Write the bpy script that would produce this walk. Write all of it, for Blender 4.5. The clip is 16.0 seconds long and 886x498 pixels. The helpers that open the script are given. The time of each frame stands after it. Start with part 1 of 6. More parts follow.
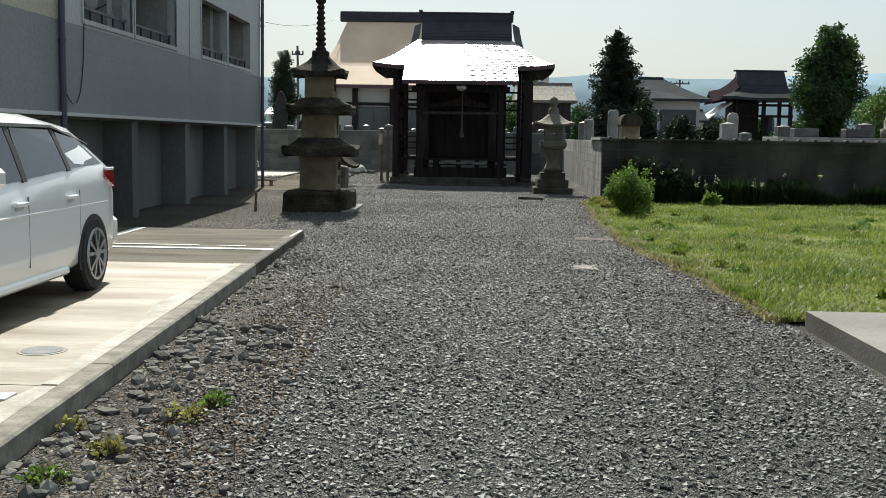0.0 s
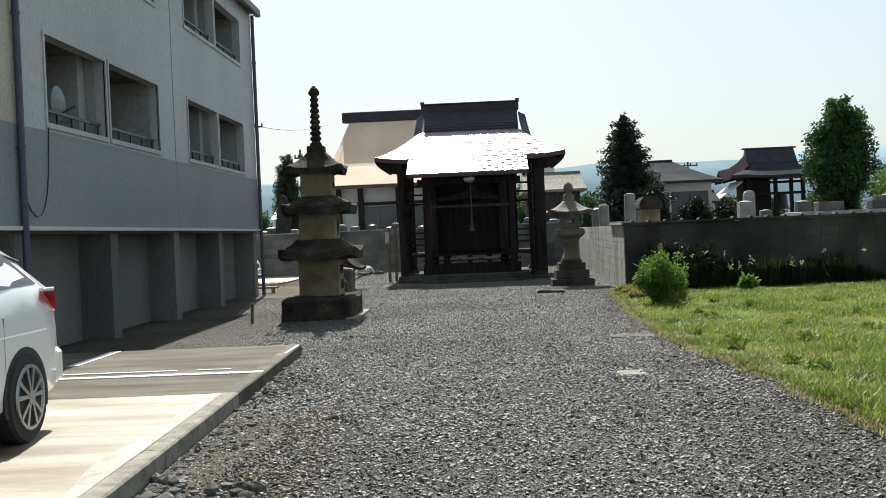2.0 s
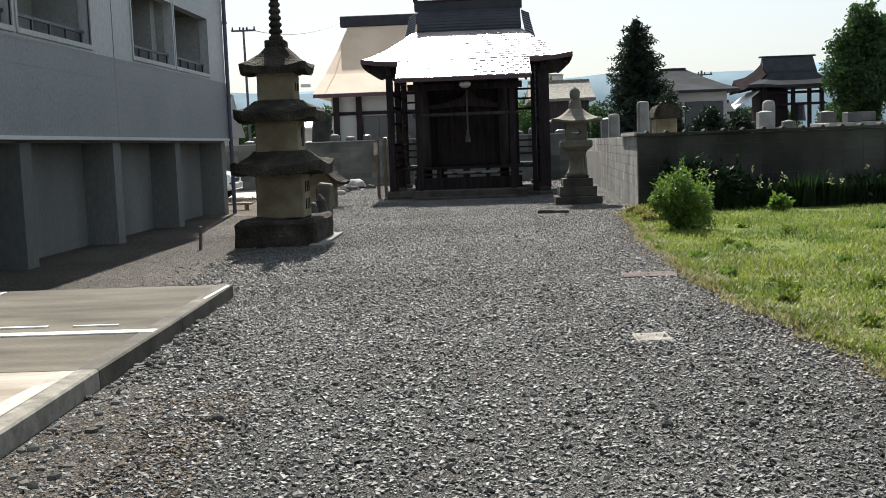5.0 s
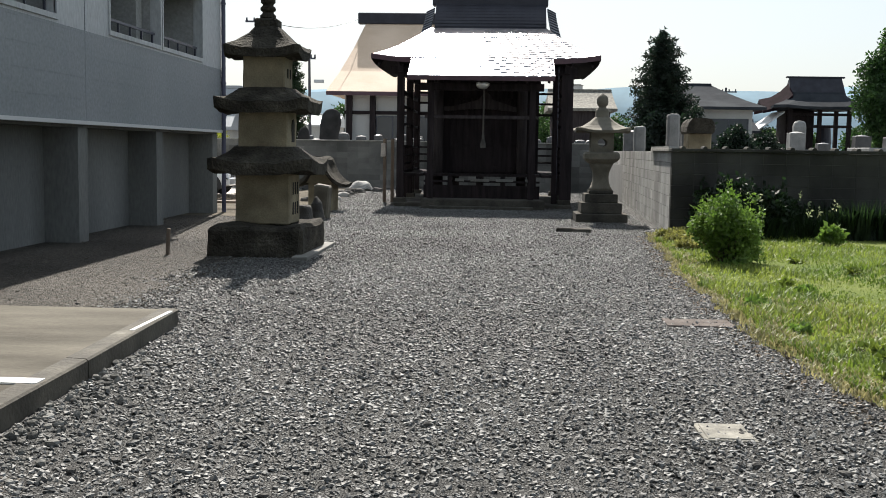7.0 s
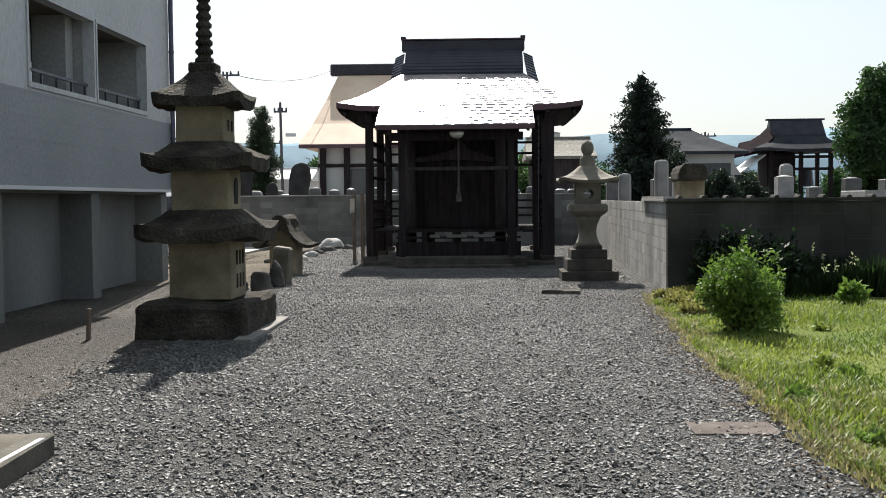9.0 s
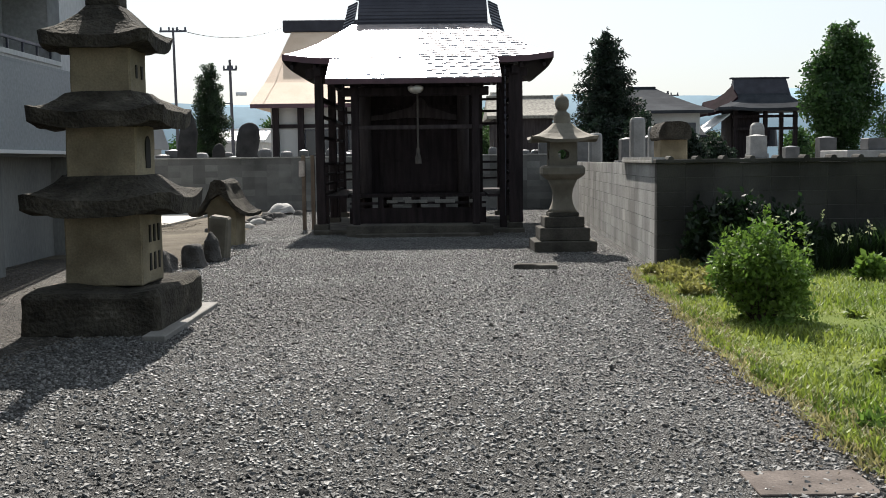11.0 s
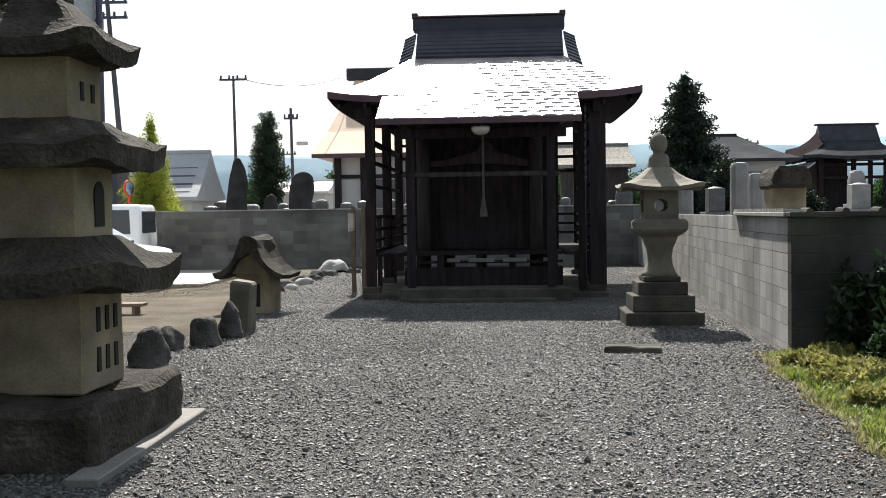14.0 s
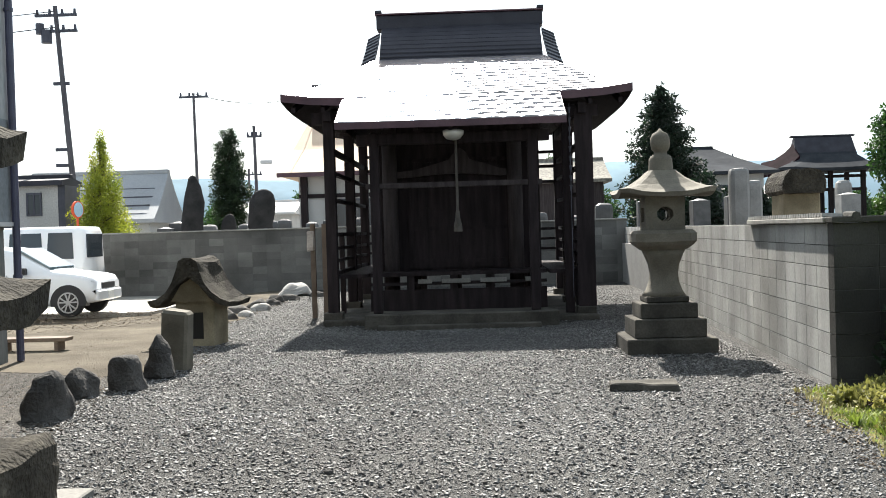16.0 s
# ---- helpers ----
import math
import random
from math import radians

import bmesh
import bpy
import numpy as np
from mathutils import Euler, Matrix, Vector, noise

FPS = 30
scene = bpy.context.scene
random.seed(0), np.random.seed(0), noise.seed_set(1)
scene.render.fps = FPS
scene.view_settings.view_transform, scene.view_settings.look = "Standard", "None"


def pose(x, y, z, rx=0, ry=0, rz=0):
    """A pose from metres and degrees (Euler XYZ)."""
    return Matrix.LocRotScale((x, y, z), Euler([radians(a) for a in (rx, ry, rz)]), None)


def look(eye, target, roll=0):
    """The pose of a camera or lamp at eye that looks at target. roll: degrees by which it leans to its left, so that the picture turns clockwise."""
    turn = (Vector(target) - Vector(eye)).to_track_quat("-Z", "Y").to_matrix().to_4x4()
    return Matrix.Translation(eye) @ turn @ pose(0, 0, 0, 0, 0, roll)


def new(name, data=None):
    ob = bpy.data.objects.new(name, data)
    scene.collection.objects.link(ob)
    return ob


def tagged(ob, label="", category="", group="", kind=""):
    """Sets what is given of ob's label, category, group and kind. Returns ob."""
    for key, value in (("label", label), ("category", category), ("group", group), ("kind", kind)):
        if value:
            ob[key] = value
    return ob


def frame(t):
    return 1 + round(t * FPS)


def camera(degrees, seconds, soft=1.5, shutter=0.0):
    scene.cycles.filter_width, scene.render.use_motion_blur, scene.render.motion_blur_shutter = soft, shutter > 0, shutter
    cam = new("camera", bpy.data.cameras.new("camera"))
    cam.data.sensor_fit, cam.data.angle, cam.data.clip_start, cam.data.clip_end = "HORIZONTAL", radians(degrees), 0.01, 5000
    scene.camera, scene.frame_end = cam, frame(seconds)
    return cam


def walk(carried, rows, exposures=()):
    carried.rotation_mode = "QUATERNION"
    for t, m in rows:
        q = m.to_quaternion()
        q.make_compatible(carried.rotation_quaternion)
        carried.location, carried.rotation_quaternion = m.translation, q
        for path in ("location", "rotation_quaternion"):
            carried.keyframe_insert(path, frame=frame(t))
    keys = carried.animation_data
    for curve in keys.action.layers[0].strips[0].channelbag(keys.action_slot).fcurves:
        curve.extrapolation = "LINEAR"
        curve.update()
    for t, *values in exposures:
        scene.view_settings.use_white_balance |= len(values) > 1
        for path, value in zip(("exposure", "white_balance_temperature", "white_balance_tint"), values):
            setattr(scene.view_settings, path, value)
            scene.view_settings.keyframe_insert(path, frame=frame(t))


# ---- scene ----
cam = camera(45.3, 16.0, soft=0.9)
PATH = [
    (0, (0.097, -0.477, 1.441), (0.051, 1.511, 1.23), 0.9),
    (0.5, (0.076, -0.087, 1.458), (0.126, 1.904, 1.284), 0.5),
    (1, (0.057, 0.441, 1.45), (0.027, 2.439, 1.36), 0.2),
    (1.5, (-0.016, 0.773, 1.423), (0.046, 2.772, 1.427), 0.5),
    (2, (0.025, 1.299, 1.397), (-0.042, 3.297, 1.367), -2.4),
    (2.5, (0.099, 1.733, 1.384), (0.001, 3.731, 1.387), -1.7),
    (3, (0.13, 2.162, 1.401), (0.09, 4.162, 1.355), -2.2),
    (3.5, (0.208, 2.614, 1.397), (0.086, 4.608, 1.302), -1.0),
    (4, (0.226, 3.05, 1.368), (0.198, 5.038, 1.146), -1.5),
    (4.5, (0.266, 3.487, 1.383), (0.243, 5.48, 1.223), -3.5),
    (4.7, (0.31, 3.696, 1.394), (0.236, 5.685, 1.196), -2.5),
    (6.8, (0.289, 5.928, 1.379), (0.185, 7.918, 1.205), -1.0),
    (7, (0.287, 6.113, 1.386), (0.182, 8.101, 1.198), 0.9),
    (7.5, (0.267, 6.529, 1.42), (0.228, 8.525, 1.293), -0.5),
    (8, (0.313, 7.048, 1.427), (0.262, 9.046, 1.36), -0.7),
    (8.2, (0.316, 7.255, 1.445), (0.25, 9.252, 1.366), 0.1),
    (10.3, (0.34, 9.272, 1.498), (0.261, 11.268, 1.389), -1.7),
    (10.5, (0.311, 9.485, 1.506), (0.239, 11.479, 1.375), -0.6),
    (11, (0.259, 10.071, 1.482), (0.266, 12.064, 1.315), -0.7),
    (11.5, (0.269, 10.545, 1.457), (0.193, 12.535, 1.276), -2.6),
    (12, (0.249, 11.068, 1.475), (0.205, 13.063, 1.334), -0.8),
    (12.5, (0.239, 11.579, 1.458), (0.206, 13.577, 1.368), -2.4),
    (13, (0.23, 12.103, 1.506), (0.118, 14.1, 1.464), -0.1),
    (13.5, (0.205, 12.576, 1.517), (0.16, 14.576, 1.496), -1.4),
    (14, (0.248, 13.118, 1.506), (0.128, 15.113, 1.436), -0.8),
    (14.5, (0.211, 13.537, 1.464), (0.162, 15.536, 1.489), -2.4),
    (15, (0.224, 14.131, 1.436), (0.105, 16.127, 1.41), -1.0),
    (15.5, (0.181, 14.617, 1.428), (0.142, 16.614, 1.525), -0.0),
    (16, (0.156, 15.116, 1.427), (0.09, 17.114, 1.394), -1.7),
]
EXPOSURES = [(0.0, 0.62, 6500, 5), (1.5, 0.80, 6500, 4), (3.0, 0.86, 6500, 8), (7.0, 0.93, 6500, 10), (12.5, 0.95, 6500, 11), (14.5, 1.2, 6500, 11), (16.0, 1.5, 6500, 9)]
walk(cam, [(t, look(eye, target, roll)) for t, eye, target, roll in PATH], EXPOSURES)
# world, sun, exposure
SUN_DIR = Vector((-0.12, 0.94, 1.0)).normalized()
world = bpy.data.worlds.new("sky")
scene.world = world
world.use_nodes = True
wn = world.node_tree.nodes
sky = wn.new("ShaderNodeTexSky")
sky.sky_type = "NISHITA"
sky.sun_disc = False
sky.sun_elevation = math.asin(SUN_DIR.z)
sky.sun_rotation = math.atan2(SUN_DIR.x, SUN_DIR.y)
sky.dust_density = 2.5
wn["Background"].inputs["Strength"].default_value = 0.0515
haze = wn.new("ShaderNodeMix")
haze.data_type = "RGBA"
haze.inputs[0].default_value = 0.40
haze.inputs[7].default_value = (11.6, 13.3, 14.4, 1)
world.node_tree.links.new(sky.outputs["Color"], haze.inputs[6])
world.node_tree.links.new(haze.outputs[2], wn["Background"].inputs["Color"])
sun = new("sun", bpy.data.lights.new("sun", "SUN"))
sun.data.energy, sun.data.angle, sun.data.color = 5.0, radians(0.5), (1.0, 0.95, 0.87)
sun.matrix_world = look(SUN_DIR * 100, (0, 0, 0))


# ---- materials ----
def mat(name, c1, c2, scale=3.0, fine=40.0, rough=0.8, bump=0.3, metal=0.0, rnd=0.0, isl=0.0, stretch=(1, 1, 1), c3=None, dist=0.01, spec=0.5, world_space=False):
    m = bpy.data.materials.new(name)
    m.use_nodes = True
    nt = m.node_tree
    n, ln = nt.nodes, nt.links
    b = n["Principled BSDF"]
    tc, mp = n.new("ShaderNodeTexCoord"), n.new("ShaderNodeMapping")
    mp.inputs["Scale"].default_value = stretch
    ln.new(n.new("ShaderNodeNewGeometry").outputs["Position"] if world_space else tc.outputs["Object"], mp.inputs["Vector"])
    big, sm = n.new("ShaderNodeTexNoise"), n.new("ShaderNodeTexNoise")
    big.inputs["Scale"].default_value, big.inputs["Detail"].default_value = scale, 4
    sm.inputs["Scale"].default_value, sm.inputs["Detail"].default_value = fine, 3
    ln.new(mp.outputs["Vector"], big.inputs["Vector"])
    ln.new(mp.outputs["Vector"], sm.inputs["Vector"])
    ramp = n.new("ShaderNodeValToRGB")
    e = ramp.color_ramp.elements
    e[0].position, e[0].color = 0.34, (*c1, 1)
    e[1].position, e[1].color = 0.66, (*c2, 1)
    if c3:
        e.new(0.78).color = (*c3, 1)
    ln.new(big.outputs["Fac"], ramp.inputs["Fac"])
    hsv = n.new("ShaderNodeHueSaturation")
    ln.new(ramp.outputs["Color"], hsv.inputs["Color"])
    mr = n.new("ShaderNodeMapRange")
    mr.inputs["From Min"].default_value, mr.inputs["From Max"].default_value = 0.25, 0.75
    mr.inputs["To Min"].default_value, mr.inputs["To Max"].default_value = 0.82, 1.18
    ln.new(sm.outputs["Fac"], mr.inputs["Value"])
    val = mr.outputs["Result"]
    if rnd or isl:
        src = n.new("ShaderNodeObjectInfo").outputs["Random"] if rnd else n.new("ShaderNodeNewGeometry").outputs["Random Per Island"]
        mr2, mul = n.new("ShaderNodeMapRange"), n.new("ShaderNodeMath")
        k = rnd or isl
        mr2.inputs["To Min"].default_value, mr2.inputs["To Max"].default_value = 1 - k, 1 + k
        mul.operation = "MULTIPLY"
        ln.new(src, mr2.inputs["Value"])
        ln.new(mr2.outputs["Result"], mul.inputs[0])
        ln.new(val, mul.inputs[1])
        val = mul.outputs["Value"]
    ln.new(val, hsv.inputs["Value"])
    ln.new(hsv.outputs["Color"], b.inputs["Base Color"])
    b.inputs["Roughness"].default_value, b.inputs["Metallic"].default_value = rough, metal
    b.inputs["Specular IOR Level"].default_value = spec
    if bump:
        bp = n.new("ShaderNodeBump")
        bp.inputs["Strength"].default_value, bp.inputs["Distance"].default_value = bump, dist
        ln.new(sm.outputs["Fac"], bp.inputs["Height"])
        ln.new(bp.outputs["Normal"], b.inputs["Normal"])
    return m


def plain(name, c, rough=0.5, metal=0.0, alpha=1.0, emit=0.0, coat=0.0, trans=0.0):
    m = bpy.data.materials.new(name)
    m.use_nodes = True
    b = m.node_tree.nodes["Principled BSDF"]
    b.inputs["Base Color"].default_value = (*c, 1)
    b.inputs["Roughness"].default_value, b.inputs["Metallic"].default_value = rough, metal
    b.inputs["Coat Weight"].default_value = coat
    b.inputs["Transmission Weight"].default_value = trans
    return m


def leafy(name, c1, c2, scale=1.5):
    m = mat(name, c1, c2, scale, 20, 0.55, 0, isl=0.35)
    b = m.node_tree.nodes["Principled BSDF"]
    tr, mx = m.node_tree.nodes.new("ShaderNodeBsdfTranslucent"), m.node_tree.nodes.new("ShaderNodeMixShader")
    src = b.inputs["Base Color"].links[0].from_socket
    m.node_tree.links.new(src, tr.inputs["Color"])
    mx.inputs["Fac"].default_value = 0.45
    m.node_tree.links.new(b.outputs["BSDF"], mx.inputs[1])
    m.node_tree.links.new(tr.outputs["BSDF"], mx.inputs[2])
    m.node_tree.links.new(mx.outputs["Shader"], m.node_tree.nodes["Material Output"].inputs["Surface"])
    return m




def gravel_mat(name, lo, hi, cell):
    """Crushed stone: every cell its own grey, dark gaps between the cells, soil showing in patches."""
    m = mat(name, lo, hi, 0.35, 25, 0.85, 0, spec=0.25)
    nt = m.node_tree
    n, ln = nt.nodes, nt.links
    b = n["Principled BSDF"]
    tc, v, e = n.new("ShaderNodeTexCoord"), n.new("ShaderNodeTexVoronoi"), n.new("ShaderNodeTexVoronoi")
    e.feature = "DISTANCE_TO_EDGE"
    for q in (v, e):
        q.inputs["Scale"].default_value = cell
        ln.new(tc.outputs["Object"], q.inputs["Vector"])
    sep, r1, r2, mu, mu2 = n.new("ShaderNodeSeparateColor"), n.new("ShaderNodeMapRange"), n.new("ShaderNodeMapRange"), n.new("ShaderNodeMath"), n.new("ShaderNodeMixRGB")
    ln.new(v.outputs["Color"], sep.inputs["Color"])
    r1.inputs["To Min"].default_value, r1.inputs["To Max"].default_value = 0.45, 1.65
    ln.new(sep.outputs[0], r1.inputs["Value"])
    r2.inputs["From Max"].default_value, r2.inputs["To Min"].default_value = 0.22, 0.25
    ln.new(e.outputs["Distance"], r2.inputs["Value"])
    mu.operation, mu2.blend_type = "MULTIPLY", "MULTIPLY"
    ln.new(r1.outputs["Result"], mu.inputs[0])
    ln.new(r2.outputs["Result"], mu.inputs[1])
    src = b.inputs["Base Color"].links[0].from_socket
    mu2.inputs[0].default_value = 1
    ln.new(src, mu2.inputs[1])
    ln.new(mu.outputs["Value"], mu2.inputs[2])
    ln.new(mu2.outputs["Color"], b.inputs["Base Color"])
    bp = n.new("ShaderNodeBump")
    bp.inputs["Strength"].default_value, bp.inputs["Distance"].default_value = 1.0, 0.012
    add = n.new("ShaderNodeMath")
    ln.new(r2.outputs["Result"], add.inputs[0])
    ln.new(sep.outputs[1], add.inputs[1])
    ln.new(add.outputs["Value"], bp.inputs["Height"])
    ln.new(bp.outputs["Normal"], b.inputs["Normal"])
    return m


GRAVEL = gravel_mat("gravel_bed", (0.064, 0.0615, 0.0575), (0.125, 0.122, 0.116), 66.0)
PEBBLE = mat("pebble", (0.078, 0.0755, 0.0715), (0.152, 0.149, 0.143), 0.4, 60, 0.6, 0.15, isl=0.52, spec=0.4)
KERBSTONE = mat("grey_loose_stone", (0.10, 0.096, 0.088), (0.20, 0.194, 0.18), 2, 60, 0.85, 0.5, isl=0.45, spec=0.12)
COARSE = mat("coarse_stone", (0.07, 0.061, 0.05), (0.13, 0.117, 0.099), 2, 60, 0.85, 0.4, isl=0.5, spec=0.12)
SOILSTONE = mat("dry_soil_stone", (0.105, 0.083, 0.062), (0.175, 0.145, 0.115), 1.0, 60, 0.9, 0.3, isl=0.5, spec=0.12)
CONC_WARM = mat("stained_concrete", (0.125, 0.09, 0.05), (0.29, 0.262, 0.21), 1.9, 30, 0.5, 0.15, c3=(0.38, 0.365, 0.335), stretch=(0.38, 1.7, 1))
CONC_RIM = mat("dusty_white_concrete_rim", (0.24, 0.22, 0.18), (0.40, 0.385, 0.35), 3.5, 35, 0.8, 0.3, c3=(0.47, 0.455, 0.42))
CONC_GREY = mat("grey_concrete", (0.06, 0.053, 0.041), (0.135, 0.122, 0.098), 1.3, 40, 0.85, 0.2, stretch=(0.6, 2, 1), spec=0.15)
CONC_KERB = mat("kerb_concrete", (0.20, 0.19, 0.17), (0.33, 0.32, 0.29), 3, 40, 0.8, 0.3)
# Worn kerb, toned darker than the pad with its side's shade mixed in.
KERB = mat("worn_shaded_kerb", (0.032, 0.027, 0.019), (0.085, 0.075, 0.057), 2.6, 35, 0.85, 0.6, c3=(0.15, 0.138, 0.11))
PALE_CONC = mat("pale_sunlit_concrete", (0.29, 0.27, 0.235), (0.37, 0.35, 0.31), 0.8, 30, 0.8, 0.15)
COVER = mat("buried_cover_concrete", (0.12, 0.112, 0.095), (0.24, 0.225, 0.19), 7, 50, 0.9, 0.4)
CONC_DARK = mat("weathered_concrete", (0.12, 0.113, 0.10), (0.19, 0.182, 0.167), 1.2, 40, 0.85, 0.3)
WHITE_LINE = mat("worn_white_paint", (0.6, 0.59, 0.55), (0.8, 0.79, 0.76), 6, 60, 0.7, 0.1)
SIDING = mat("white_siding", (0.32, 0.33, 0.337), (0.385, 0.395, 0.402), 0.5, 20, 0.6, 0.05, stretch=(1, 1, 0.4))
SIDING_GREY = mat("grey_siding", (0.175, 0.19, 0.20), (0.21, 0.223, 0.235), 0.5, 20, 0.6, 0.05)
SIDING_BEIGE = mat("beige_siding", (0.38, 0.35, 0.28), (0.44, 0.41, 0.34), 0.5, 20, 0.6, 0.05)
FOOTING = mat("footing_cement", (0.10, 0.103, 0.10), (0.165, 0.167, 0.158), 0.8, 30, 0.85, 0.15, stretch=(1, 1, 0.3), spec=0.25)
# Paler copy of FOOTING: skylight on the recessed wall is put into colour.
FOOTING_SKYLIT = mat("skylit_footing_cement", (0.115, 0.118, 0.115), (0.18, 0.182, 0.174), 0.7, 30, 0.85, 0.15, stretch=(1, 1, 0.3), spec=0.25)
TRIM = plain("pale_metal_trim", (0.5, 0.5, 0.5), 0.45)
RIBBED = mat("ribbed_grey_roof", (0.26, 0.27, 0.28), (0.34, 0.35, 0.36), 0.5, 20, 0.6, 0.1)
DARKMETAL = mat("dark_metal", (0.03, 0.032, 0.045), (0.05, 0.05, 0.07), 4, 60, 0.45, 0.05)
PIPE = mat("drain_pipe_plastic", (0.04, 0.04, 0.07), (0.06, 0.06, 0.10), 4, 60, 0.4, 0.03)
ROOM = mat("recess_paint", (0.25, 0.25, 0.245), (0.31, 0.31, 0.305), 0.7, 20, 0.7, 0.05)
GLASS = plain("window_glass", (0.03, 0.036, 0.042), 0.15, 0.0, coat=0.05)
# Blue of the reflected sky is put into the windscreen's base colour.
SCREEN = plain("sky_blue_windscreen", (0.10, 0.15, 0.17), 0.06, coat=1.0)
GLASS_C = plain("car_glass", (0.025, 0.035, 0.045), 0.08, 0.0, coat=0.15)
STONE_Y = mat("yellow_sandstone", (0.125, 0.102, 0.062), (0.29, 0.242, 0.158), 1.9, 55, 0.9, 0.5)
STONE_D = mat("dark_weathered_stone", (0.020, 0.0175, 0.0135), (0.062, 0.055, 0.043), 3.5, 28, 0.95, 1.0, dist=0.04, c3=(0.125, 0.112, 0.09), spec=0.2)
STONE_L = mat("lantern_granite", (0.085, 0.075, 0.056), (0.165, 0.147, 0.113), 3, 70, 0.85, 0.4)
# Darker stone for the lantern's steps, the shrine's base and the loose slab.
BASE_DARK = mat("plain_dark_stone", (0.04, 0.037, 0.031), (0.095, 0.087, 0.073), 2.5, 40, 0.92, 0.5, spec=0.2)
# Granite is set dark so the gravestones' backlit faces look shaded.
STONE_G = mat("backlit_grey_granite", (0.03, 0.03, 0.031), (0.065, 0.065, 0.066), 4, 80, 0.4, 0.12, rnd=0.35)
STONE_W = mat("pale_granite", (0.13, 0.13, 0.127), (0.20, 0.20, 0.195), 3, 60, 0.7, 0.2)
STONE_P = mat("slab_stone", (0.24, 0.235, 0.22), (0.34, 0.33, 0.31), 3, 60, 0.85, 0.4)
FIELDSTONE = mat("field_stone", (0.045, 0.042, 0.039), (0.095, 0.089, 0.082), 3, 40, 0.9, 0.7, rnd=0.25, dist=0.02, spec=0.25)
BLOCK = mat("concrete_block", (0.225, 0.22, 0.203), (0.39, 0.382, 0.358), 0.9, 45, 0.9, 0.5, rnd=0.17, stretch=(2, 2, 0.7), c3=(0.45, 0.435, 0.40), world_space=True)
# Dark copy of BLOCK: the front wall's shade is painted into the colour.
BLOCK_SHADED = mat("shaded_concrete_block", (0.026, 0.025, 0.022), (0.075, 0.072, 0.064), 0.8, 50, 0.92, 0.5, rnd=0.10, stretch=(1.5, 2, 0.8), world_space=True, spec=0.2)
# Half-dark mottled copy of BLOCK with the back wall's shade mixed in.
BLOCK_M = mat("mottled_shaded_block", (0.075, 0.074, 0.069), (0.165, 0.161, 0.15), 0.7, 45, 0.92, 0.5, isl=0.26, stretch=(1, 1, 1.2), world_space=True, spec=0.2)
MORTAR = mat("mortar", (0.06, 0.058, 0.053), (0.10, 0.097, 0.09), 3, 60, 0.95, 0.4)
# Aged timber, coloured near black to deepen the shade under the shrine roof.
WOOD = mat("aged_timber_with_shade", (0.016, 0.0122, 0.0128), (0.032, 0.0245, 0.0255), 3, 50, 0.75, 0.3, stretch=(4, 4, 0.5), spec=0.12)
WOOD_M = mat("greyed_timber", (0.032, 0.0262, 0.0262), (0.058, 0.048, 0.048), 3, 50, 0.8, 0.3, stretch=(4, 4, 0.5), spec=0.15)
WOOD_L = mat("worn_timber", (0.10, 0.07, 0.05), (0.17, 0.125, 0.09), 3, 50, 0.8, 0.3)
ROPE = mat("rope", (0.05, 0.044, 0.038), (0.09, 0.08, 0.068), 8, 80, 0.95, 0.6)
ROOF_METAL = mat("sheet_metal_roof", (0.26, 0.245, 0.255), (0.36, 0.34, 0.35), 1.5, 40, 0.36, 0.08, metal=0.8, rnd=0.2, world_space=True)
ROOF_DARK = mat("dark_roof_metal", (0.02, 0.02, 0.027), (0.034, 0.034, 0.044), 2, 40, 0.6, 0.05, spec=0.3)
ROOF_RED = mat("maroon_roof_edge", (0.05, 0.02, 0.028), (0.08, 0.035, 0.045), 2, 40, 0.5, 0.05)
COPPER = mat("copper_roof", (0.56, 0.41, 0.29), (0.66, 0.50, 0.37), 0.5, 20, 0.7, 0.05, metal=0.0, spec=0.25)
ROOF_BLUE = mat("grey_house_roof", (0.026, 0.029, 0.034), (0.045, 0.049, 0.055), 0.8, 20, 0.9, 0.1, spec=0.05)
PLASTER = mat("white_plaster", (0.38, 0.375, 0.36), (0.47, 0.46, 0.44), 0.6, 20, 0.8, 0.05)
PAINT_W = plain("white_car_paint", (0.80, 0.81, 0.82), 0.25, 0.0, coat=0.8)
TYRE = mat("tyre_rubber", (0.015, 0.015, 0.016), (0.025, 0.025, 0.026), 10, 80, 0.85, 0.2)
ALLOY = plain("alloy_rim", (0.42, 0.43, 0.45), 0.35, 0.9)
BLACKPL = plain("black_plastic", (0.018, 0.018, 0.02), 0.55)
REDLENS = plain("red_lens", (0.35, 0.012, 0.015), 0.15, coat=1.0)
CLEARLENS = plain("clear_lens", (0.7, 0.72, 0.74), 0.1, coat=1.0)
RUST = mat("rusty_iron", (0.075, 0.062, 0.055), (0.13, 0.11, 0.098), 6, 60, 0.85, 0.4, spec=0.1)
POLE = mat("pole_concrete", (0.05, 0.047, 0.055), (0.085, 0.08, 0.09), 1, 30, 0.8, 0.1)
ORANGE = plain("orange_plastic", (0.75, 0.10, 0.03), 0.4)
BARK = mat("bark", (0.05, 0.035, 0.025), (0.10, 0.075, 0.055), 6, 40, 0.95, 0.8, stretch=(3, 3, 0.6))
LEAF_BUSH = leafy("bush_leaf", (0.08, 0.15, 0.022), (0.16, 0.25, 0.045))
# Near-black leaf colour holds the wall's shadow lying on the weeds.
LEAF_SHADED = leafy("shaded_leaf", (0.008, 0.02, 0.007), (0.022, 0.045, 0.013))
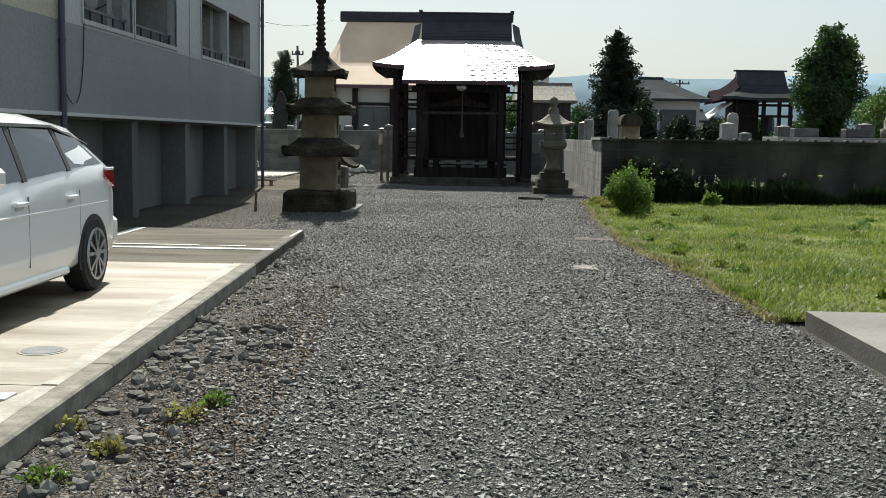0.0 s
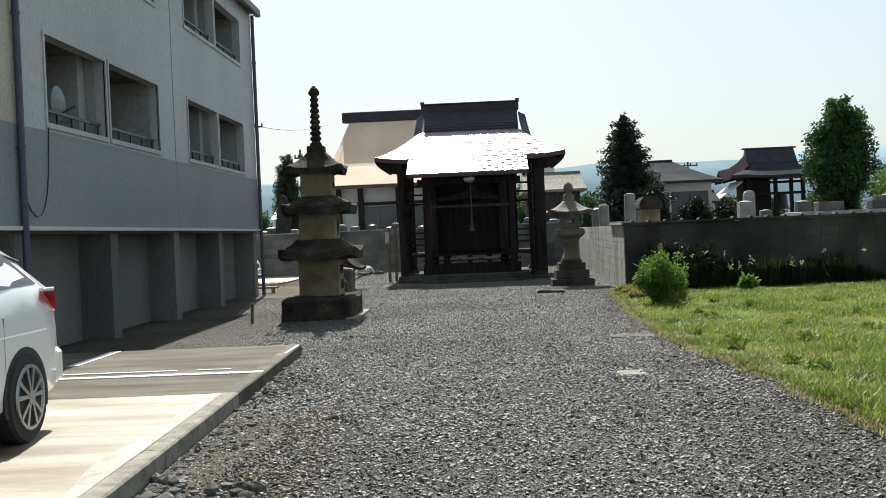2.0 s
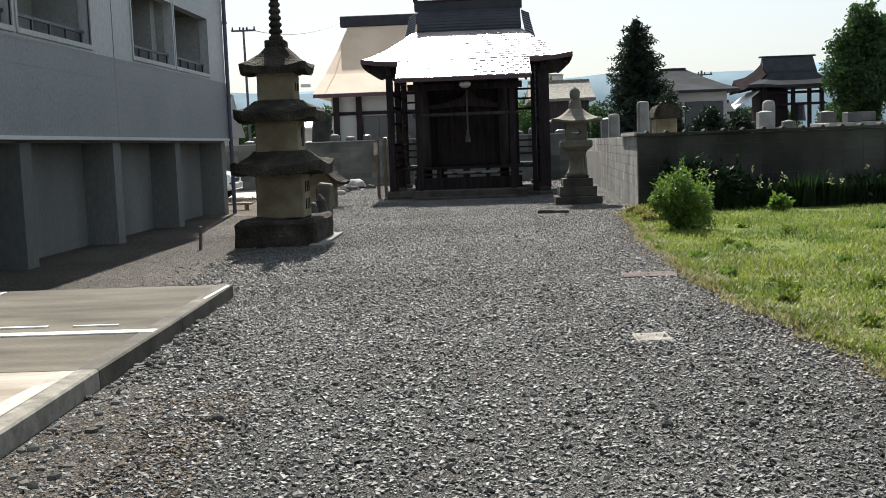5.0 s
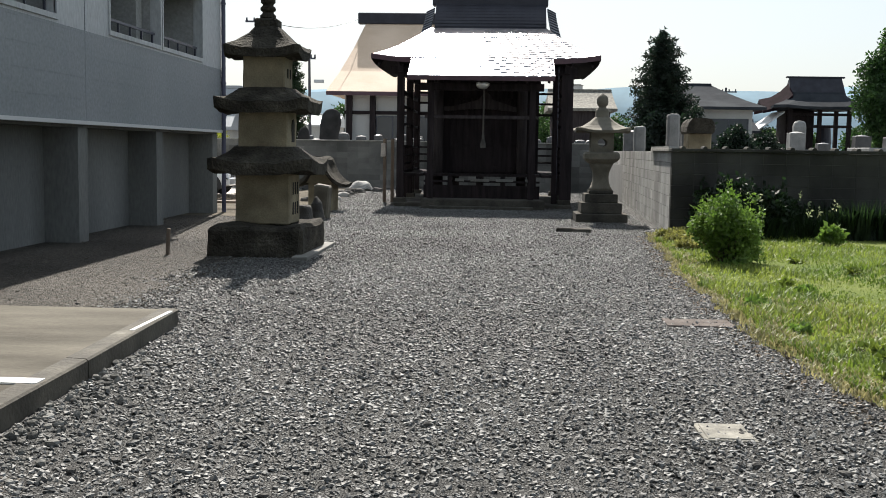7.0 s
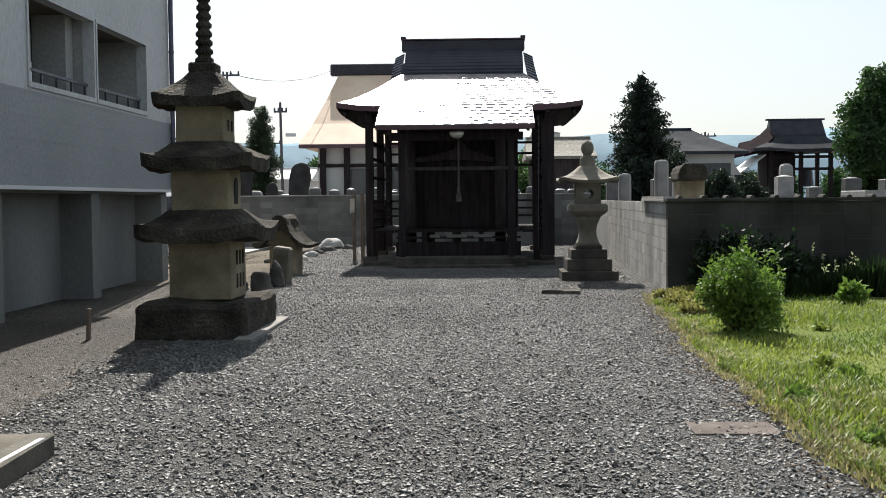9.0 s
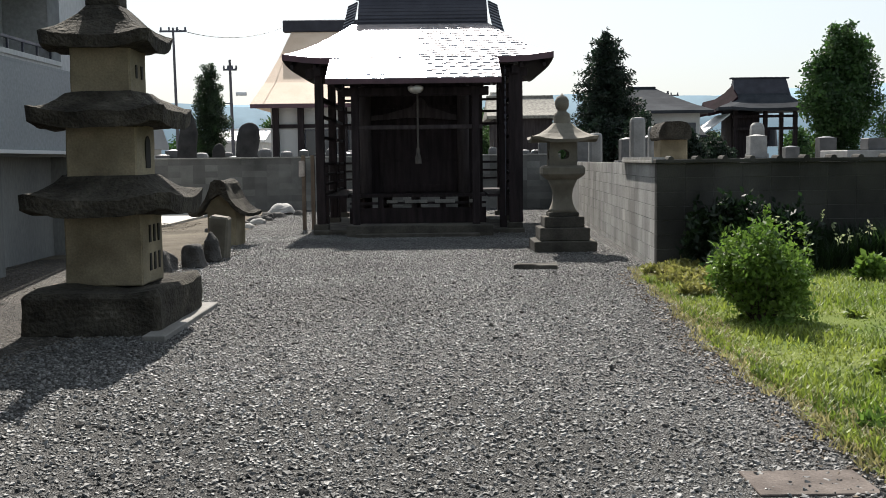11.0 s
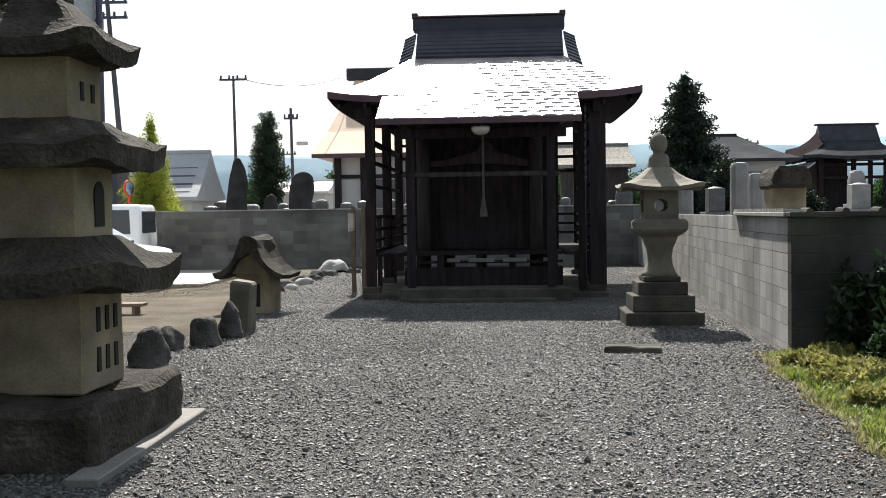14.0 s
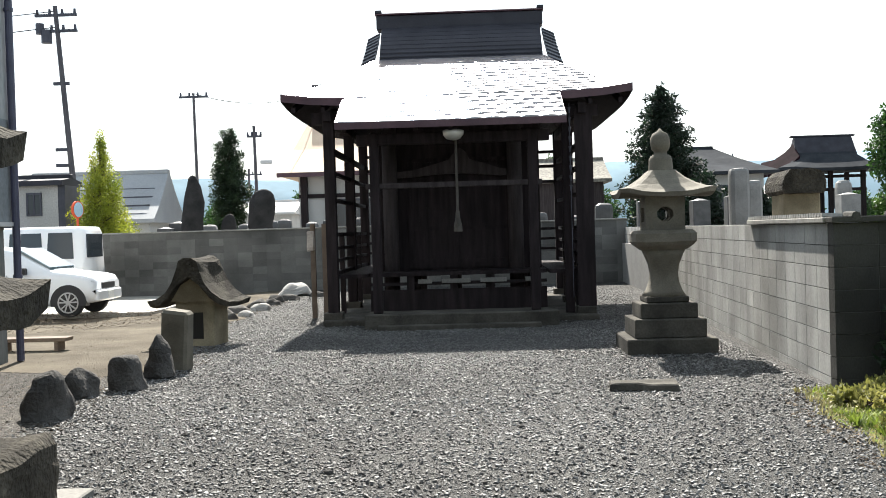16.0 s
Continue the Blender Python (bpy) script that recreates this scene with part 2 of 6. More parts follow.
LEAF_DARK = leafy("conifer_needle", (0.004, 0.012, 0.006), (0.011, 0.025, 0.011))
LEAF_TREE = leafy("tree_leaf", (0.016, 0.045, 0.010), (0.045, 0.10, 0.022), 0.7)
LEAF_GOLD = leafy("golden_cypress_leaf", (0.17, 0.22, 0.02), (0.36, 0.38, 0.04))
LEAF_LIGHT = leafy("light_leaf", (0.04, 0.09, 0.015), (0.09, 0.16, 0.03), 0.7)
LEAF_GROUND = leafy("ground_cover_leaf", (0.16, 0.17, 0.04), (0.30, 0.28, 0.09))
GRASS = leafy("grass_blade", (0.08, 0.138, 0.014), (0.215, 0.26, 0.045), 0.8)
GRASS_DRY = leafy("dry_grass_blade", (0.19, 0.175, 0.07), (0.30, 0.27, 0.13), 0.7)
LAWN = mat("lawn_earth", (0.075, 0.11, 0.022), (0.14, 0.16, 0.045), 0.7, 40, 0.95, 0.6, c3=(0.19, 0.165, 0.08), dist=0.03, spec=0.08)
# Aerial haze is mixed into both hill colours.
HILL = mat("hazed_hill", (0.085, 0.145, 0.19), (0.12, 0.19, 0.235), 0.006, 0.05, 1.0, 0)
HILL_B = mat("hazed_far_hill", (0.15, 0.24, 0.31), (0.19, 0.285, 0.355), 0.004, 0.03, 1.0, 0)


# ---- mesh helpers ----
def thing(name, loc, label, category, rz=0.0, group="", kind=""):
    ob = new(name)
    ob.matrix_world = pose(*loc, 0, 0, rz)
    return tagged(ob, label, category, group, kind)


def meshed(name, bm, material, smooth=False):
    me = bpy.data.meshes.new(name)
    bmesh.ops.recalc_face_normals(bm, faces=bm.faces)
    bm.to_mesh(me)
    bm.free()
    me.materials.append(material)
    if smooth:
        me.polygons.foreach_set("use_smooth", [True] * len(me.polygons))
    return me


def part(name, bm, material, parent=None, label="", smooth=False, loc=None):
    ob = new(name, meshed(name, bm, material, smooth))
    if parent:
        ob.parent = parent
    if loc:
        ob.location = loc
    return tagged(ob, label)


def setting(name, bm, material, label, category, smooth=False, kind="structure"):
    return tagged(part(name, bm, material, None, "", smooth), label, category, "", kind)


def arrays(name, verts, faces, material, smooth=False):
    me = bpy.data.meshes.new(name)
    verts, faces = np.asarray(verts, np.float32), np.asarray(faces, np.int32)
    nf, k = faces.shape
    me.vertices.add(len(verts))
    me.vertices.foreach_set("co", verts.ravel())
    me.loops.add(nf * k)
    me.loops.foreach_set("vertex_index", faces.ravel())
    me.polygons.add(nf)
    me.polygons.foreach_set("loop_start", np.arange(0, nf * k, k, dtype=np.int32))
    me.update(calc_edges=True)
    me.materials.append(material)
    me.polygons.foreach_set("use_smooth", [smooth] * nf)
    return new(name, me)


def box(bm, x0, x1, y0, y1, z0, z1, bev=0.0):
    r = bmesh.ops.create_cube(bm, size=1, matrix=Matrix.LocRotScale(((x0 + x1) / 2, (y0 + y1) / 2, (z0 + z1) / 2), None, (abs(x1 - x0), abs(y1 - y0), abs(z1 - z0))))
    if bev:
        es = list({e for v in r["verts"] for e in v.link_edges})
        bmesh.ops.bevel(bm, geom=es, offset=bev, segments=1, affect="EDGES")
    return bm


def bx(x0, x1, y0, y1, z0, z1, bev=0.0):
    return box(bmesh.new(), x0, x1, y0, y1, z0, z1, bev)


def loft(bm, rings, cap=True, closed=True):
    vs = [[bm.verts.new(p) for p in r] for r in rings]
    for a, b in zip(vs, vs[1:]):
        n = len(a)
        for i in range(n if closed else n - 1):
            bm.faces.new((a[i], a[(i + 1) % n], b[(i + 1) % n], b[i]))
    if cap and closed:
        bm.faces.new(vs[0][::-1])
        bm.faces.new(vs[-1])
    return bm


def tube(bm, p0, p1, r0, r1=None, n=8):
    p0, p1 = Vector(p0), Vector(p1)
    q = (p1 - p0).to_track_quat("Z", "Y")
    r1 = r0 if r1 is None else r1
    rings = [[p + q @ Vector((r * math.cos(a), r * math.sin(a), 0)) for a in [2 * math.pi * i / n for i in range(n)]] for p, r in ((p0, r0), (p1, r1))]
    return loft(bm, rings)


def tb(p0, p1, r0, r1=None, n=8):
    return tube(bmesh.new(), p0, p1, r0, r1, n)


def ring_sq(h, z, power=1.0, n=16, lift=0.0, cx=0.0, cy=0.0, hy=None):
    """A square ring with rounded corners; lift raises the corners."""
    out = []
    for i in range(n):
        a = 2 * math.pi * (i + 0.5) / n
        c, s = math.cos(a), math.sin(a)
        m = max(abs(c), abs(s)) ** power
        k = min(abs(c), abs(s)) / max(abs(c), abs(s))
        out.append(Vector((cx + h * c / m, cy + (hy or h) * s / m, z + lift * k ** 3)))
    return out


def rough_up(bm, amp, freq, seed=0):
    for v in bm.verts:
        v.co += Vector(noise.noise_vector(v.co * freq + Vector((seed, seed * 1.7, 0)))) * amp
    return bm


def rock(w, d, h, seed, taper=0.7):
    bm = bmesh.new()
    bmesh.ops.create_icosphere(bm, subdivisions=3, radius=1)
    for v in bm.verts:
        x, y, z = v.co
        rad = math.hypot(x, y)
        if z < 0.1 and rad > 0.05:
            grow = min(0.97 / rad, 2.6)
            x, y = x * grow, y * grow
        t = (z + 1) / 2
        k = 1 - (1 - taper) * t
        sx = math.copysign(abs(x) ** 0.8, x)
        v.co = Vector((sx * w / 2 * k * 1.1, y * d / 2 * k * 1.1, (t ** 0.8) * h))
    rough_up(bm, min(w, h) * 0.17, 2.2 / max(w, h), seed)
    lo = min(v.co.z for v in bm.verts)
    for v in bm.verts:
        v.co.z = max(v.co.z - lo - 0.04, -0.03)
    return bm


def leaves(name, centres, radii, count, size, material, seed, droop=0.0, aspect=0.5):
    """Many small two-triangle leaves scattered through clumps."""
    rg = np.random.default_rng(seed)
    centres, radii = np.asarray(centres, float), np.asarray(radii, float)
    w = radii.mean(axis=1) ** 2
    idx = rg.choice(len(centres), count, p=w / w.sum())
    d = rg.normal(size=(count, 3))
    d /= np.linalg.norm(d, axis=1)[:, None]
    p = centres[idx] + d * radii[idx] * (rg.random(count)[:, None] ** 0.45)
    u = rg.normal(size=(count, 3))
    u[:, 2] -= droop
    u /= np.linalg.norm(u, axis=1)[:, None]
    v = np.cross(u, rg.normal(size=(count, 3)))
    v /= np.linalg.norm(v, axis=1)[:, None]
    s = size * rg.uniform(0.6, 1.4, count)[:, None]
    verts = np.stack([p, p + u * s * 0.5 + v * s * aspect * 0.5, p + u * s, p + u * s * 0.5 - v * s * aspect * 0.5], axis=1).reshape(-1, 3)
    faces = np.arange(count * 4).reshape(-1, 4)
    return arrays(name, verts, faces, material)


# ---- ground ----
def ground_z(x, y):
    def step(a, b, v):
        t = min(1, max(0, (v - a) / (b - a)))
        return t * t * (3 - 2 * t)
    return -0.15 * step(-5.2, -7.0, x) * step(31, 36, y) * (1 - step(60, 120, y))


gx = [-900, -300, -100, -50] + list(np.arange(-30, 30.1, 0.75)) + [50, 100, 300, 900]
gy = [-300, -100, -30] + list(np.arange(-12, 66.1, 0.75)) + [80, 120, 300, 1200]
gv = [(x, y, ground_z(x, y)) for y in gy for x in gx]
nx = len(gx)
gf = [(j * nx + i, j * nx + i + 1, (j + 1) * nx + i + 1, (j + 1) * nx + i) for j in range(len(gy) - 1) for i in range(nx - 1)]
ground = tagged(arrays("ground", gv, gf, GRAVEL, True), "grey crushed-stone gravel yard ground", "ground", "", "structure")


def pad_edge(y):
    return -1.72 - 0.032 * y


def edge_x(y):
    """Where the gravel meets the lawn."""
    base = 2.66 - 0.055 * (y - 8) if y < 14.5 else 2.30 + 0.035 * (y - 14.5) + 0.004 * max(0, y - 16) ** 2
    return base + 0.035 * math.sin(y * 1.3) + 0.035 * math.sin(y * 4.3 + 1) + 0.02 * math.sin(y * 11.7)


bm = bmesh.new()
ys = list(np.arange(7.9, 24.1, 0.35))
a = [(edge_x(y) - 0.05, y, 0.004) for y in ys]
b = [(edge_x(y) + 0.2, y, 0.03) for y in ys]
c = [(34, y, 0.035) for y in ys]
loft(bm, [a, b, c], False, False)
setting("lawn", bm, LAWN, "short green lawn with dry patches beside the gravel", "lawn", True)

# dry tan soil between the building, the pad and the row of stones
SOIL = mat("dry_yard_soil", (0.07, 0.06, 0.046), (0.135, 0.117, 0.091), 0.9, 55, 0.95, 0.7, c3=(0.165, 0.147, 0.118), dist=0.02, spec=0.08)
SOIL_D = gravel_mat("brown_stony_soil", (0.055, 0.048, 0.04), (0.115, 0.102, 0.086), 48.0)


def soil_edge(y):
    base = -3.0 if y < 19 else -3.0 - 0.35 * min(1, (y - 19) / 3) if y < 28 else -3.35 - 0.11 * (y - 28)
    return max(base, -4.5) + 0.12 * math.sin(y * 1.7) + 0.06 * math.sin(y * 5.1)


for nm, y0, y1, lift, m, lb in (("soil_strip", 14.15, 30.2, 0.0, SOIL_D, "brown stony soil beside the building"), ("soil_yard", 26.4, 42.5, 0.004, SOIL, "dry tan trodden soil of the back yard")):
    bm = bmesh.new()
    rows = []
    for y in np.arange(y0, y1, 0.4):
        e = soil_edge(y) - (0.0 if y0 < 20 else 0.1)
        rows.append([(x, y + (0.35 * math.sin(x * 2.1) if y < 27 else 0), ground_z(x, y) + h + lift) for x, h in [(e + 0.1, -0.016), (e - 0.12, 0.007)] + [(e - 0.12 + (-13.0 - e) * k / 16, 0.009) for k in range(1, 17)]])
    loft(bm, rows, False, False)
    setting(nm, bm, m, lb, "ground", True)

bm = bmesh.new()
loft(bm, [[(pad_edge(y) + x, y, z) for x, z in ((-0.05, 0.008), (0.25, 0.008), (0.45 + 0.12 * math.sin(y * 2.3), 0.006), (0.62 + 0.15 * math.sin(y * 2.3 + 0.5), -0.014))] for y in np.arange(-2, 10.5, 0.3)], False, False)
setting("soil_verge", bm, SOIL_D, "brown soil along the kerb of the pad", "ground", True)

# concrete parking pad
def pad_piece(name, y0, y1, m, label):
    q = bmesh.new()
    x0, x1 = pad_edge(y0) - 0.14, pad_edge(y1) - 0.14
    loft(q, [[(-6.2, y0, z), (x0, y0, z), (x1, y1, z), (-6.2, y1, z)] for z in (-0.1, 0.12)])
    return setting(name, q, m, label, "pavement")


pad_piece("pavement_1", -9.0, 4.88, CONC_WARM, "pale stained concrete parking pad")
pad_piece("pavement_2", 4.895, 10.2, CONC_WARM, "pale yellow-stained concrete parking pad")
pad_piece("pavement_3", 10.215, 14.1, CONC_GREY, "older grey concrete parking pad")
for y0, y1 in ((-8.9, 4.87), (4.9, 10.19)):
    q = bmesh.new()
    n = 26
    rim = [(y0 + (y1 - y0) * i / n) for i in range(n + 1)]
    loft(q, [[(pad_edge(y) - 0.145, y, 0.1235), (pad_edge(y) - 0.27 - 0.07 * math.sin(y * 2.7) * math.sin(y * 0.9 + 1), y, 0.1235)] for y in rim], False, False)
    setting("dusty_rim", q, CONC_RIM, "pale dusty worn band along the pad's edge", "pavement")
KERB_Y = [-9.0 + 2.4 * i for i in range(9)] + [12.15, 14.1]
for y0, y1 in zip(KERB_Y, KERB_Y[1:]):
    q = bmesh.new()
    y1 -= 0.012
    e0, e1 = pad_edge(y0), pad_edge(y1)
    loft(q, [[(e0 - 0.13, y0, z), (e0 - g, y0, z), (e1 - g, y1, z), (e1 - 0.13, y1, z)] for z, g in ((-0.1, 0), (0.115, 0), (0.127, 0.012))])
    setting("kerb", rough_up(q, 0.008, 3), COVER if y0 < 9 else KERB, "weathered concrete edge of the parking pad", "kerb")
for k, (y0, w, x0, x1) in enumerate(((11.46, 0.12, -6.0, -2.12), (11.82, 0.05, -6.0, -3.05), (11.82, 0.03, -2.85, -2.5), (13.1, 0.85, -2.20, -2.17), (12.6, 1.4, -4.46, -4.34), (4.55, 0.14, -6.0, -2.15))):
    setting("parking_line", bx(x0, x1, y0, y0 + w, 0.1205, 0.131), WHITE_LINE, "worn white painted parking line", "road marking")
t = thing("manhole_cover", (-2.45, 5.75, 0.12), "small round iron drain cover set in concrete", "drain cover")
part("lid", tb((0, 0, -0.02), (0, 0, 0.006), 0.12, n=20), mat("drain_iron", (0.085, 0.095, 0.10), (0.13, 0.14, 0.145), 8, 60, 0.7, 0.3), t)
part("rim", tb((0, 0, -0.02), (0, 0, 0.003), 0.145, n=20), CONC_KERB, t)
# right-hand concrete slab
q = bmesh.new()
loft(q, [[(2.62, -9, z), (9, -9, z), (9, 7.7, z), (2.72, 7.7, z)] for z in (-0.1, 0.14)])
rough_up(q, 0.004, 1)
setting("pavement_4", q, CONC_DARK, "weathered concrete slab at the lawn's end", "pavement")

# ---- apartment building ----
BX = -5.45
bld = thing("apartment_building", (-10.5, 14, 0), "three-storey white and grey clad apartment block", "building")
BO = Vector((10.5, -14, 0))


def bpart(name, q, m, label=""):
    bmesh.ops.translate(q, verts=q.verts, vec=BO)
    return part(name, q, m, bld, label)


bays = [(14.8, 17.02), (17.18, 19.65), (21.55, 23.85), (24.0, 26.35), (8.1, 10.4), (10.55, 12.9), (1.4, 3.6), (3.75, 6.1)]
rows_z = [(3.03, 4.17), (5.60, 6.62)]
Y0, Y1, ZT = -6.0, 27.75, 7.1


def facade(y0, y1, z0, z1, holes, name, m, label=""):
    """A wall slab with openings through it, in courses of boarding."""
    ycuts = sorted({y0, y1, *[v for h in holes for v in h[:2]]})
    for ya, yb in zip(ycuts, ycuts[1:]):
        zs = sorted([(h[2], h[3]) for h in holes if h[0] <= ya and h[1] >= yb])
        z = z0
        for ha, hb in zs + [(z1, z1)]:
            if ha > z:
                bpart(name, bx(BX - 0.16, BX, ya, yb, z, ha), m, label)
            z = hb


holes = [(a, b, z0, z1) for a, b in bays for z0, z1 in rows_z]
facade(13.86, Y1, 2.92, ZT, [h for h in holes if h[0] > 13.86], "upper_wall", SIDING, "white siding wall")
facade(Y0, 13.86, 2.92, ZT, [], "beige_wall", SIDING_BEIGE, "beige siding wall")
bpart("lower_wall", bx(BX - 0.16, BX + 0.006, Y0, Y1, 1.68, 2.92), SIDING_GREY, "blue-grey siding band")
for z in np.arange(1.98, 7.0, 0.30):
    if not any(a < z < b for a, b in rows_z):
        bpart("siding_joint", bx(BX - 0.01, BX + (0.0085 if z < 2.92 else 0.0025), 13.9, Y1 - 0.05, z, z + 0.006), TRIM if z > 2.92 else SIDING_GREY)
for y in (20.6,):
    bpart("siding_joint", bx(BX - 0.01, BX + 0.008, y, y + 0.02, 1.7, ZT - 0.02), SIDING_GREY)
bpart("end_wall", bx(-15.5, BX - 0.16, Y1 - 0.16, Y1, 0.0, ZT), SIDING)
bpart("back_wall", bx(-15.6, -15.44, Y0, Y1, 0.0, ZT), SIDING)
bpart("near_end_wall", bx(-15.5, BX - 0.16, Y0, Y0 + 0.16, 0.0, ZT), SIDING)
bpart("drip_trim", bx(BX - 0.1, BX + 0.05, Y0, Y1 + 0.02, 1.64, 1.69), TRIM, "pale metal drip trim")
bpart("roof", bx(-15.8, BX + 0.22, Y0 - 0.2, Y1 + 0.22, ZT, ZT + 0.1), DARKMETAL, "dark flat roof")
bpart("gutter", bx(BX + 0.1, BX + 0.24, Y0, Y1 + 0.2, ZT - 0.09, ZT - 0.003, 0.02), DARKMETAL)
bpart("footing_wall", bx(BX - 0.75, BX - 0.55, Y0, Y1, -0.1, 1.64), FOOTING_SKYLIT, "recessed rendered footing wall")
bpart("soffit", bx(BX - 0.75, BX - 0.1, Y0, Y1, 1.60, 1.645), FOOTING)
for y in (0.4, 3.75, 7.1, 10.45, 13.8, 17.12, 20.46, 23.8, 27.3):
    bpart("pier", bx(BX - 0.55, BX - 0.06, y, y + 0.34, -0.1, 1.6), FOOTING, "rendered concrete pier")
for z in (2.95, 5.4):
    bpart("floor_slab", bx(-15.3, BX - 0.165, Y0 + 0.2, Y1 - 0.2, z - 0.25, z), ROOM)
bpart("balcony_back_wall", bx(BX - 0.95, BX - 0.85, Y0 + 0.2, Y1 - 0.2, 2.955, ZT - 0.01), ROOM, "pale recessed balcony wall")
CEIL_BROWN = mat("brown_soffit_board", (0.07, 0.055, 0.04), (0.13, 0.10, 0.075), 1.5, 30, 0.8, 0.1)
CURTAIN = mat("curtained_glass", (0.11, 0.118, 0.12), (0.19, 0.198, 0.198), 1.2, 20, 0.25, 0.03, stretch=(1, 6, 0.3))
VENT = plain("dark_panel", (0.03, 0.03, 0.033), 0.5)
k = 0
for (ya, yb) in bays[:4]:
    for r, (z0, z1) in enumerate(rows_z):
        k += 1
        if ya in (17.18, 24.0):
            bpart("balcony_panel", bx(BX - 0.845, BX - 0.80, ya + 0.30, ya + 0.85, z0, z0 + 0.55), VENT, "dark low balcony door panel")
            w = bpart("window", bx(BX - 0.845, BX - 0.80, ya + 0.30, ya + 0.85, z0 + 0.64, z1 - 0.1), CURTAIN, "small curtained window")
        else:
            w = bpart("window", bx(BX - 0.845, BX - 0.80, ya + 0.35, ya + 1.85, z0 - 0.0, z1 - 0.22), CURTAIN, "balcony window with a pale curtain behind")
        q = bmesh.new()
        for y in (ya + 0.30, ya + 1.08, ya + 1.82) if ya in (14.8, 21.55) else (ya + 0.24, ya + 0.86):
            part("window_frame", bx(BX - 0.845 + 10.5, BX - 0.77 + 10.5, y - 14, y + 0.07 - 14, z0, z1 - 0.06), TRIM, w)
        rail = bpart("railing", bx(BX - 0.12, BX - 0.08, ya + 0.02, yb - 0.02, z0 + 0.17, z0 + 0.21), DARKMETAL, "dark metal balcony rail")
        for y in np.linspace(ya + 0.1, yb - 0.1, 5):
            part("rail_post", bx(BX - 0.115 + 10.5, BX - 0.085 + 10.5, y - 14 - 0.015, y - 14 + 0.015, z0, z0 + 0.17), DARKMETAL, rail)
        fr = bmesh.new()
        box(fr, BX - 0.02, BX + 0.025, ya - 0.05, yb + 0.05, z0 - 0.07, z0 + 0.0)
        box(fr, BX - 0.02, BX + 0.02, ya - 0.05, ya, z0, z1)
        box(fr, BX - 0.02, BX + 0.02, yb, yb + 0.05, z0, z1)
        box(fr, BX - 0.02, BX + 0.02, ya - 0.05, yb + 0.05, z1, z1 + 0.05)
        bpart("opening_frame", fr, SIDING)
        bpart("side_partition", bx(BX - 0.85, BX - 0.165, yb + 0.02, yb + 0.08, z0 - 0.07, z1 + 0.2), ROOM)
        bpart("balcony_ceiling", bx(BX - 0.85, BX - 0.165, ya - 0.04, yb + 0.01, z1 + 0.06, z1 + 0.2), CEIL_BROWN)
        bpart("back_board", bx(BX - 0.845, BX - 0.82, ya - 0.02, yb - 0.02, z1 - 0.2, z1 + 0.055), CEIL_BROWN)
        bpart("inner_pier", bx(BX - 0.80, BX - 0.30, yb - 0.30, yb - 0.02, z0 - 0.07, z1 + 0.055), ROOM) if ya in (14.8, 21.55) else None
for y, z in ((24.6, 5.405), (22.4, 5.405), (22.1, 2.955)):
    u = thing("air_conditioner", (BX - 0.50, y, z), "white outdoor air conditioner unit on a balcony", "air conditioner", group="balcony air conditioners")
    part("casing", bx(-0.16, 0.16, -0.36, 0.36, 0.0, 0.46, 0.02), PAINT_W, u)
    part("fan_grille", tb((0.155, 0.08, 0.23), (0.172, 0.08, 0.23), 0.19, n=20), BLACKPL, u, "dark round fan grille")
d = thing("satellite_dish", (BX - 0.1, 15.6, 3.24), "pale grey satellite dish on the balcony rail", "satellite dish")
q = bmesh.new()
loft(q, [[(0.08 * (1 - r * r) - 0.06, 0.24 * r * math.cos(a), 0.14 + 0.24 * r * math.sin(a)) for a in [2 * math.pi * i / 20 for i in range(20)]] for r in (0.05, 0.4, 0.75, 1.0)], False)
part("reflector", q, SIDING_GREY, d, smooth=True)
part("arm", tb((-0.03, 0, 0), (-0.03, 0, 0.16), 0.02), DARKMETAL, d)
part("receiver", tb((-0.02, 0, 0.0), (0.16, 0.05, 0.1), 0.014), DARKMETAL, d)
for y in (13.86, Y1 - 0.03):
    p = thing("drain_pipe", (BX + 0.06, y, 0.02), "dark drain pipe down the building's wall", "drain pipe")
    part("pipe", tb((0, 0, 0), (0, 0, ZT - 0.1), 0.045, n=12), PIPE, p)
    for z in (1.0, 2.6, 4.2, 5.8):
        part("bracket", tb((0, 0, z), (0, 0, z + 0.04), 0.056, n=12), PIPE, p)
q = bmesh.new()
pts = [(BX + 0.02, y, z) for y, z in ((14.8, 3.0), (14.77, 2.7), (14.73, 2.4), (14.66, 2.12), (14.56, 1.93), (14.44, 1.83), (14.3, 1.81), (14.15, 1.88), (14.03, 2.0), (13.93, 2.14))]
loft(q, [[(x + 0.008 * math.cos(a), y + 0.008 * math.sin(a), z + 0.004 * math.sin(a)) for a in [1.2566 * k for k in range(5)]] for x, y, z in pts])
tagged(part("cable", q, BLACKPL), "thin black cable hanging down the cladding", "cable")
